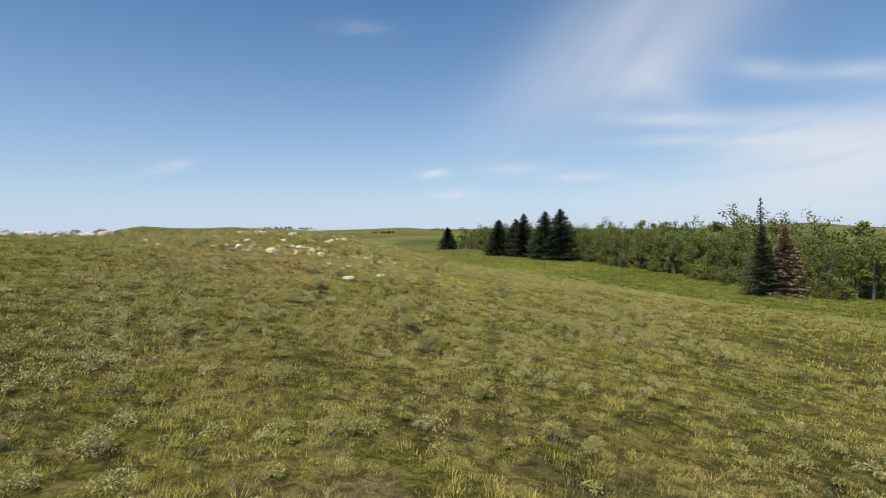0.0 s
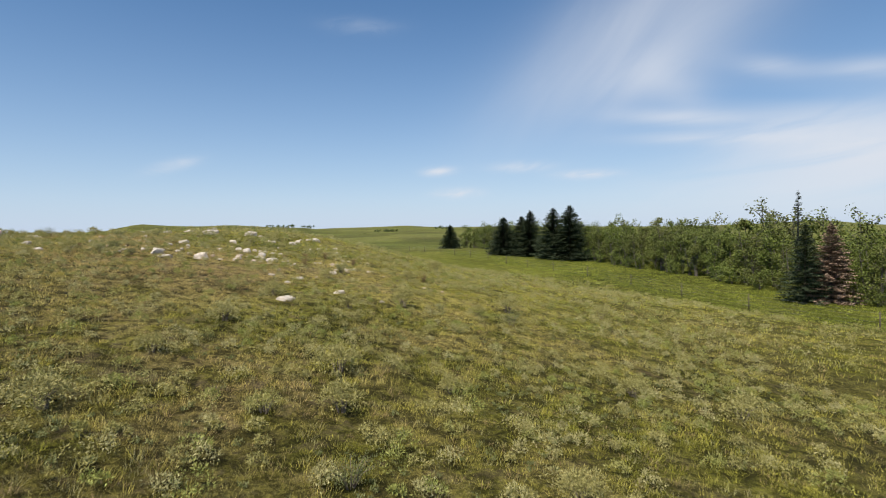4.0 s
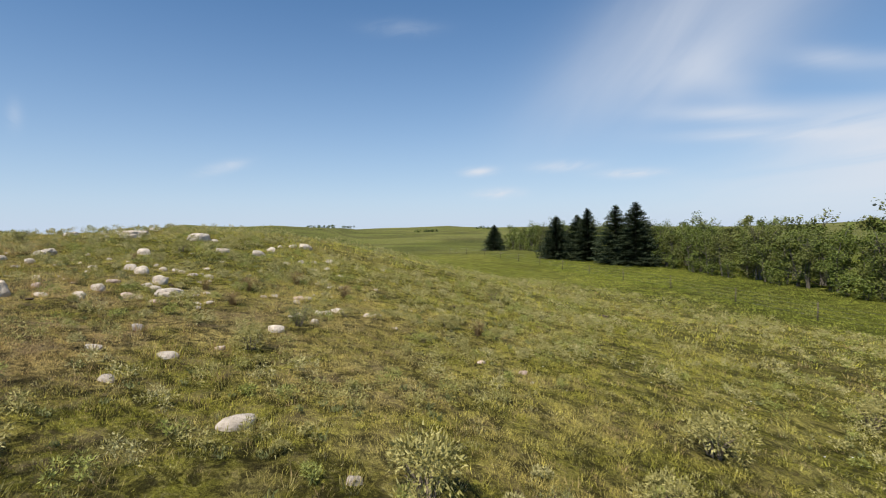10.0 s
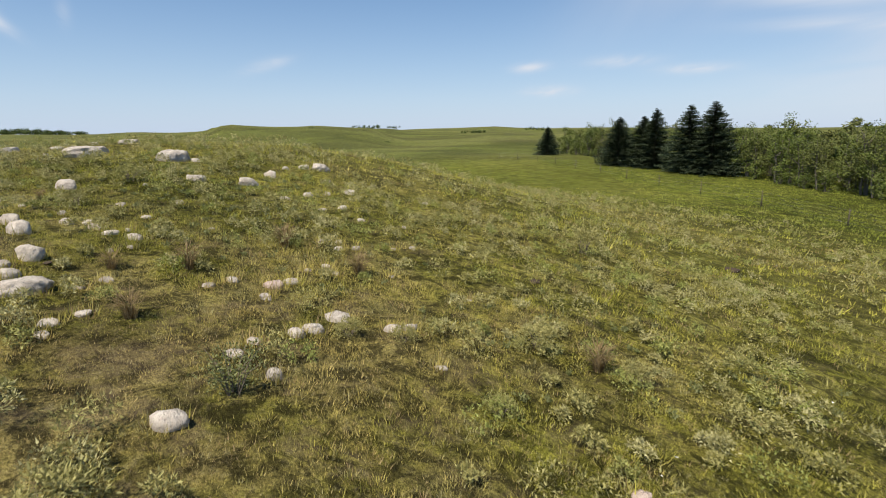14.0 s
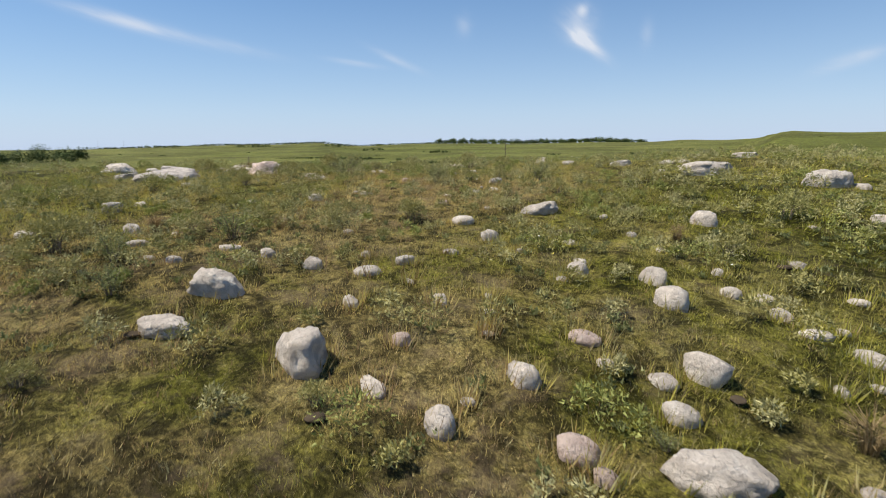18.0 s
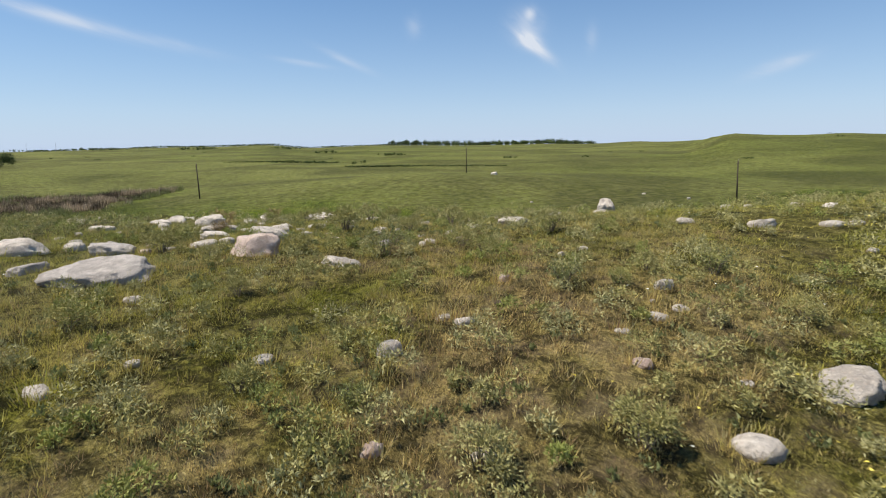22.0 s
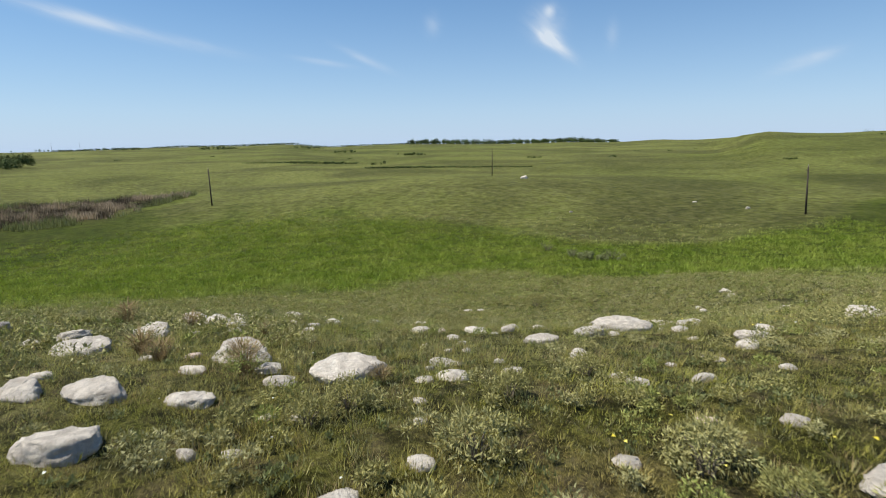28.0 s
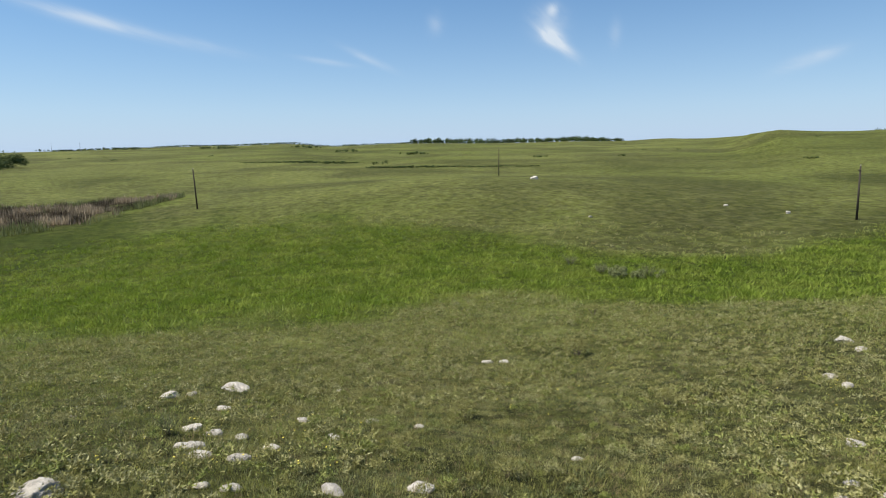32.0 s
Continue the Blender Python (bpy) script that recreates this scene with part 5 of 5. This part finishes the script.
clump_shades = []
sage = []
for count, near, far, cut, heads, leaves, leaf, low, high in ((2700, 0, 6.5, -0.25, 11, 26, 0.037, 0.11, 0.30), (4200, 6.5, 14, -0.3, 9, 19, 0.046, 0.13, 0.33),
                                                            (6400, 14, 36, -0.2, 7, 10, 0.072, 0.18, 0.42), (5000, 36, 62, -0.1, 5, 6, 0.13, 0.2, 0.42)):
    x, y = clumped(count, near, far, cut)
    keep = (x > -24) | (gen.random(len(x)) < 0.5)    # sage is sparser on the far side of the knoll
    x, y = x[keep], y[keep]
    sage.append(domes(x, y, low + (high - low) * gen.random(len(x)) ** 1.3, heads, leaves, leaf))
x, y = gen.uniform(-62, -27, 22000), gen.uniform(20, 74, 22000)
keep = (np.hypot(x + 30, y - 42) < 32) & (off_plan(x, y) > 3) & (lushness(x, y, land(x, y)) < 0.45) & (ripple(x, y, 1.4) + gen.normal(0, 0.6, len(x)) > -0.1)
x, y = x[keep], y[keep]
sage.append(domes(x, y, 0.07 + 0.22 * gen.random(len(x)) ** 2, 5, 7, 0.07))
sage = np.concatenate(sage)
tagged(new("sagebrush", mesh_from("sagebrush", sage, np.arange(len(sage)).reshape(-1, 3), [M_SAGE], {"bunch": np.concatenate(clump_shades)}, flat=True)),
       "low silver-green sage clumps scattered through the grass", "sagebrush", kind="stuff")

x, y = clumped(9000, 0, 11, 0.45)
herbs = sprigs(x, y, gen.uniform(0.08, 0.2, len(x)), 4, 0.042, 0.55)
tagged(new("green_herbs", mesh_from("green_herbs", herbs, np.arange(len(herbs)).reshape(-1, 3), [M_SHRUB], flat=True)),
       "small leafy green herbs among the prairie grass", "herbs", kind="stuff")


def flowers(name, x, y, size, high, material, label):
    n = len(x)
    z = land(x, y) + high * gen.uniform(0.5, 1.1, n)
    a = gen.uniform(0, 2 * np.pi, n)
    r = size * gen.uniform(0.6, 1.3, n)
    v = np.stack([np.stack([x + r * np.cos(a + k2), y + r * np.sin(a + k2), z + 0.3 * r * np.sin(a * 3 + k2)], 1) for k2 in (0, 2.1, 4.2)], 1)
    v = v.reshape(-1, 3)
    return tagged(new(name, mesh_from(name, v, np.arange(len(v)).reshape(-1, 3), [material], flat=True)), label, "flowers", kind="stuff")


x, y = strewn(5500, 0, 16)
keep = (ripple(x, y, 3.1) > 0.35) & (x < -8) & (y > 33)
flowers("yellow_flowers", x[keep], y[keep], 0.022, 0.22, M_YELLOW, "small yellow prairie flowers on the knoll")
x, y = strewn(2600, 0, 20)
keep = ripple(x + 7, y, 4.3) > 0.5
flowers("white_flowers", x[keep], y[keep], 0.018, 0.2, M_WHITE, "tiny white prairie flowers in the grass")


def low_shrub(seed, material, size, count, leaf):
    """One larger shrub: woody stems and many small leaves."""
    rng = random.Random(seed)
    tv, tf, out = [], [], []
    for s in range(12):
        a, r = rng.uniform(0, 6.28), size * rng.uniform(0.2, 0.75)
        tip = Vector((math.cos(a) * r, math.sin(a) * r, size * rng.uniform(0.55, 1.0)))
        mid = tip * 0.5 + Vector((0, 0, size * 0.12))
        tube(tv, tf, [Vector((math.cos(a) * 0.03, math.sin(a) * 0.03, -0.05)), mid, tip], [0.010, 0.007, 0.003], 4)
        for _ in range(count // 12):
            u = rng.uniform(0.25, 1.05)
            p = (mid * (2 * u) if u < 0.5 else mid.lerp(tip, 2 * u - 1)) + Vector((rng.gauss(0, 1), rng.gauss(0, 1), rng.gauss(0, 0.8))) * size * 0.12
            d = Vector((rng.gauss(0, 1), rng.gauss(0, 1), rng.gauss(0.6, 0.8))).normalized()
            e = d.cross(Vector((rng.gauss(0, 1), rng.gauss(0, 1), rng.gauss(0, 1)))).normalized()
            s1 = leaf * rng.uniform(0.6, 1.3)
            out += [p, p + d * s1 * 0.55 + e * s1 * 0.3, p + d * s1, p, p + d * s1, p + d * s1 * 0.55 - e * s1 * 0.3]
    return mesh_from("stems", np.array(tv), np.array(tf), [M_STEM]), tris_mesh("leaves", out, material)


def sage_shrub(seed):
    """One sage shrub: woody stems under a low dome of leafy heads."""
    wood, _ = low_shrub(seed, M_SAGE, 0.26, 12, 0.02)
    v = domes(np.zeros(1), np.zeros(1), np.full(1, 0.31), 26, 62, 0.034, ground=lambda x, y: 0 * x)
    return wood, mesh_from("leaves", v, np.arange(len(v)).reshape(-1, 3), [M_SAGE], {"bunch": np.full(len(v), 0.28 + 0.09 * (seed % 6))}, flat=True)


SAGE_SHRUBS = [sage_shrub(300 + i) for i in range(6)]
GREEN_SHRUBS = [low_shrub(320 + i, M_SHRUB, 0.5, 1000, 0.032) for i in range(3)]
# place and width
SAGES_A = [
    (-22.32, 35.70, 0.72), (-23.98, 35.16, 0.60), (-21.23, 37.22, 0.75), (-20.85, 35.93, 0.51), (-20.62, 37.33, 0.52), (-21.45, 34.72, 0.85),
    (-18.64, 37.88, 0.77), (-19.45, 33.10, 0.56), (-17.98, 35.78, 0.53), (-18.55, 35.72, 0.53), (-21.76, 31.44, 0.50), (-19.94, 31.81, 0.38),
    (-18.03, 38.57, 0.53), (-23.30, 36.77, 0.55), (-23.81, 34.66, 0.52), (-20.66, 31.20, 0.63), (-17.76, 31.79, 0.45), (-15.41, 36.04, 0.37),
    (-15.63, 36.85, 0.46), (-1.14, 34.52, 0.61), (0.04, 34.14, 0.49), (-2.74, 33.78, 0.36), (-1.50, 32.72, 0.41), (-3.40, 33.63, 0.41),
    (0.03, 41.70, 1.12), (-4.06, 30.16, 0.71), (-0.69, 26.59, 1.08), (-2.23, 25.20, 0.73), (3.14, 29.52, 1.08), (-4.78, 25.68, 0.69),
]
SAGES_B = [
    (7.88, 33.44, 1.09), (1.86, 27.58, 0.71), (-10.36, 38.71, 0.75), (-9.69, 36.45, 0.51), (-9.00, 31.09, 0.31), (-13.71, 28.96, 0.77),
    (-10.08, 29.20, 0.35), (-13.14, 33.66, 0.61), (-0.96, 17.44, 0.87), (-5.12, 16.25, 0.87), (2.60, 15.48, 0.63), (-2.11, 17.01, 0.64),
    (-5.16, 19.22, 0.68), (0.89, 19.12, 0.66), (5.16, 21.00, 0.79), (-4.79, 21.90, 0.84), (-4.38, 7.83, 0.59), (-1.44, 9.15, 0.60),
    (0.82, 11.47, 0.65), (2.43, 9.07, 0.53), (1.93, 9.67, 0.56), (-6.54, 14.22, 0.74), (-3.20, 11.62, 0.52), (-1.37, 19.31, 1.01),
    (7.43, 20.51, 0.99), (-13.57, 32.51, 0.58), (-17.56, 30.03, 0.52), (-15.53, 31.33, 0.42), (-13.56, 36.87, 0.48), (-13.84, 30.57, 0.47),
]
SAGES_C = [
    (-23.54, 38.16, 0.51), (-26.70, 36.68, 0.47), (-30.18, 38.67, 0.54), (-24.40, 41.97, 0.44), (-43.08, 53.69, 1.29), (-37.52, 44.24, 0.88),
    (-34.81, 41.27, 0.64), (-42.15, 40.17, 0.67), (-32.56, 42.05, 0.63), (-35.72, 50.23, 0.81), (-48.83, 60.55, 1.26),
]
SAGES = SAGES_A + SAGES_B + SAGES_C
SNOWBERRIES = [
    (-18.73, 34.33, 0.60), (-15.00, 37.50, 0.50), (-15.71, 35.37, 0.46), (-3.84, 31.84, 0.54), (0.58, 26.69, 0.39), (3.01, 27.12, 0.66),
    (-7.59, 32.98, 0.21), (-11.73, 29.69, 0.39), (-0.39, 15.18, 0.52), (-14.74, 32.06, 0.31), (-13.28, 31.04, 0.51), (-12.93, 29.64, 0.49),
    (-28.51, 33.34, 0.47), (-59.14, 71.96, 1.30), (-63.92, 72.79, 1.29), (-55.70, 73.97, 1.30), (-37.73, 37.29, 0.57),
]
DRY_TUFTS = [
    (-14.11, 30.10, 0.30), (-27.26, 33.50, 0.44), (-22.79, 32.58, 0.42), (-26.85, 34.54, 0.39), (-24.56, 35.77, 0.29), (-22.91, 32.44, 0.37),
    (-18.43, 34.38, 0.26), (-26.03, 34.47, 0.51), (-27.80, 33.26, 0.49), (-32.59, 33.02, 0.63), (-7.00, 34.13, 0.32), (-14.09, 30.12, 0.28),
    (-10.51, 36.51, 0.27), (-14.19, 30.10, 0.22), (-13.49, 31.73, 0.26), (-5.58, 36.47, 0.45), (-6.17, 34.62, 0.44), (-5.68, 32.85, 0.39),
    (-4.01, 35.89, 0.45), (-0.37, 34.30, 0.42), (-31.03, 34.21, 0.43), (-29.13, 35.32, 0.30),
]
DUNG = [
    (-7.68, 33.80, 0.13), (-8.81, 31.05, 0.15), (4.75, 45.01, 0.50), (-1.19, 37.52, 0.26), (-10.63, 29.91, 0.15), (-9.09, 36.64, 0.18),
    (-15.82, 34.43, 0.17),
]

rng = random.Random(31)
for shrub_list, kinds, label, name in ((SAGES, SAGE_SHRUBS, "bushy silver-grey sage shrub among fieldstones", "sage_shrub"),
                                       (SNOWBERRIES, GREEN_SHRUBS, "leafy green snowberry shrub in the turf", "green_shrub")):
    for x, y, wide in shrub_list:
        stand(name, list(zip(("woody_base", "foliage"), rng.choice(kinds))), x, y, rng.uniform(0, 360), wide / 0.62, label, "shrub", "low shrubs on the knoll", 0.02)


def tussock(seed):
    """A bunch of dry arching grass."""
    rng, out = random.Random(seed), []
    for _ in range(150):
        a, h = rng.uniform(0, 6.28), rng.uniform(0.22, 0.46)
        o = Vector((math.cos(a), math.sin(a), 0))
        s = Vector((-o.y, o.x, 0)) * 0.006
        root, mid, tip = o * rng.uniform(0, 0.07), o * rng.uniform(0.05, 0.16) + Vector((0, 0, h * 0.65)), o * rng.uniform(0.12, 0.34) + Vector((0, 0, h * rng.uniform(0.75, 1)))
        out += [root - s, root + s, mid, mid - s, mid + s, tip]
    return tris_mesh("blades", out, M_STRAW)


TUSSOCKS = [tussock(400 + i) for i in range(3)]
for x, y, wide in DRY_TUFTS:
    ob = new("grass_tussock", rng.choice(TUSSOCKS))
    ob.matrix_world = pose(x, y, float(land(x, y)) - 0.02, 0, 0, rng.uniform(0, 360)) @ Matrix.Scale(wide / 0.42, 4)
    tagged(ob, "dry brown bunchgrass tussock beside fieldstones", "grass", "dry tussocks on the knoll")


def pat(seed):
    """A dried dung pat: a low lumpy disc."""
    rng = random.Random(seed)
    bm = bmesh.new()
    bmesh.ops.create_icosphere(bm, subdivisions=3, radius=0.5)
    for v in bm.verts:
        v.co *= 1 + 0.25 * noise.noise(v.co * 3.1 + Vector((seed, 0, 0))) + 0.1 * noise.noise(v.co * 9 + Vector((0, seed, 0)))
    me = bpy.data.meshes.new("pat")
    bm.to_mesh(me)
    bm.free()
    me.materials.append(M_DUNG)
    for f2 in me.polygons:
        f2.use_smooth = True
    return me


PATS = [pat(i) for i in range(3)]
for x, y, wide in DUNG:
    ob = new("dung_pat", rng.choice(PATS))
    ob.matrix_world = pose(x, y, float(land(x, y)) + 0.02, 0, 0, rng.uniform(0, 360)) @ Matrix.Diagonal((wide, wide * 0.8, wide * 0.32, 1))
    tagged(ob, "dried dark brown dung pat on short grass", "dung", "dung pats in the pasture")

# ---- reeds, sedge and far woods ----
x, y = gen.uniform(-170, -112, 18000), gen.uniform(0, 52, 18000)
keep = reediness(x, y) * smooth(-0.75, -0.1, ripple(x, y, 4.1) + 0.5 * ripple(x, y, 1.7)) > gen.random(len(x))
v = tufts(x[keep], y[keep], 4, 0.8, 0.11, 0.6, 0.3)
tagged(new("reed_bed", mesh_from("reed_bed", v, np.arange(len(v)).reshape(-1, 3), [M_REED], flat=True)), "dry brown cattail reeds in a marshy hollow", "reeds", kind="stuff")

ring = smooth(0.8, 1.0, winding(x, y, MARSH)) * smooth(1.32, 1.1, winding(x, y, MARSH)) + 0.25 * reediness(x, y) * smooth(0.1, 0.6, ripple(x, y, 4.1))
keep = ring * smooth(-0.5, 0.3, ripple(x + 9, y, 3.3)) * 0.8 > gen.random(len(x))
v = tufts(x[keep], y[keep], 5, 0.75, 0.14, 0.6, 0.35)
tagged(new("green_rushes", mesh_from("green_rushes", v, np.arange(len(v)).reshape(-1, 3), [M_SHRUB], flat=True)), "dark green rushes ringing the dry reed bed", "rushes", kind="stuff")


def bearing(turn, r):
    return -19 - r * math.sin(radians(turn)), 34 + r * math.cos(radians(turn))


def thicket(name, spots, label, category, leaf, material=M_FAR, dense=46):
    """Far clumps of trees and bushes, each a ragged cloud of leaves."""
    rng, out = random.Random(len(name)), []
    for turn, r, wide, high in spots:
        x, y = bearing(turn, r)
        z = float(land(x, y))
        n = max(3, int(wide / high * 2.2))
        cs = [(x + (i / n - 0.5) * wide * math.cos(radians(turn)) + rng.uniform(-1, 1) * high * 0.3, y + (i / n - 0.5) * wide * math.sin(radians(turn)) + rng.uniform(-1, 1) * (high + 0.12 * wide), z + high * rng.uniform(0.2, 0.62)) for i in range(n)]
        out += leaf_cloud(rng, cs, [high * rng.uniform(0.3, 0.55) for _ in cs], n * dense, high * leaf, 0.9)
    return tagged(new(name, tris_mesh(name, out, material)), label, category, kind="stuff")


wood_rng = random.Random(3)
FAR_WOOD = [(43 + i * 0.55, 955 + 30 * wood_rng.uniform(-1, 1), wood_rng.uniform(24, 46), wood_rng.uniform(5.5, 9.5)) for i in range(37)]
FAR_WOOD += [(63 + i * 0.75 + wood_rng.uniform(-0.4, 0.4), 965 + 30 * wood_rng.uniform(-1, 1), wood_rng.uniform(14, 44), wood_rng.uniform(1.4, 3.6)) for i in range(44)]
thicket("far_woods", FAR_WOOD, "dark band of woods on the far skyline", "woods", 0.15, M_FAR, 40)
NEAR_WOOD = [(97.0 + i * 0.8, 330 + 30 * wood_rng.uniform(-1, 1), 12.0, wood_rng.uniform(7.0, 9.5)) for i in range(22)]
thicket("pasture_grove", NEAR_WOOD, "dense green grove at the pasture's edge", "woods", 0.045, M_FAR, 320)
HILL_BUSH = [(63.2, 395, 14, 2.4), (62.4, 400, 8, 2.0), (66.8, 262, 4, 2.0), (70.2, 520, 16, 3), (50.5, 300, 6, 1.4), (27.4, 227, 4, 1.0), (15.8, 640, 22, 5), (13.6, 650, 14, 4.5), (17.4, 660, 10, 4), (5.0, 520, 20, 3), (4.0, 520, 12, 3.5), (-1.0, 700, 24, 5), (22, 700, 8, 3), (74, 620, 26, 4), (82, 700, 40, 4), (90, 800, 40, 4)]
HILL_BUSH += [(wood_rng.uniform(5, 95), wood_rng.uniform(260, 700), wood_rng.uniform(1.5, 4), wood_rng.uniform(0.6, 1.4)) for _ in range(30)]
thicket("hillside_bushes", HILL_BUSH, "scattered dark bushes on far grassy slopes", "bushes", 0.2, M_FAR, 22)
SEDGE = [(79.0, 300, 10, 0.5), (75.5, 292, 22, 0.9), (73.0, 285, 24, 1.0), (70.5, 280, 16, 0.8), (66.0, 233, 16, 0.8), (63.5, 231, 18, 0.9), (60.5, 229, 14, 0.7), (56.0, 226, 18, 0.6), (52.0, 224, 10, 0.5)]
thicket("sedge_strips", SEDGE, "dark sedge along wet hollows in the pasture", "sedge", 0.3, M_FAR, 30)
thicket("draw_scrub", [(43.5, 54, 4.0, 0.8), (46.0, 56, 2.0, 0.7)], "dark green scrub in the grassy draw", "bushes", 0.08, M_SHRUB, 420)
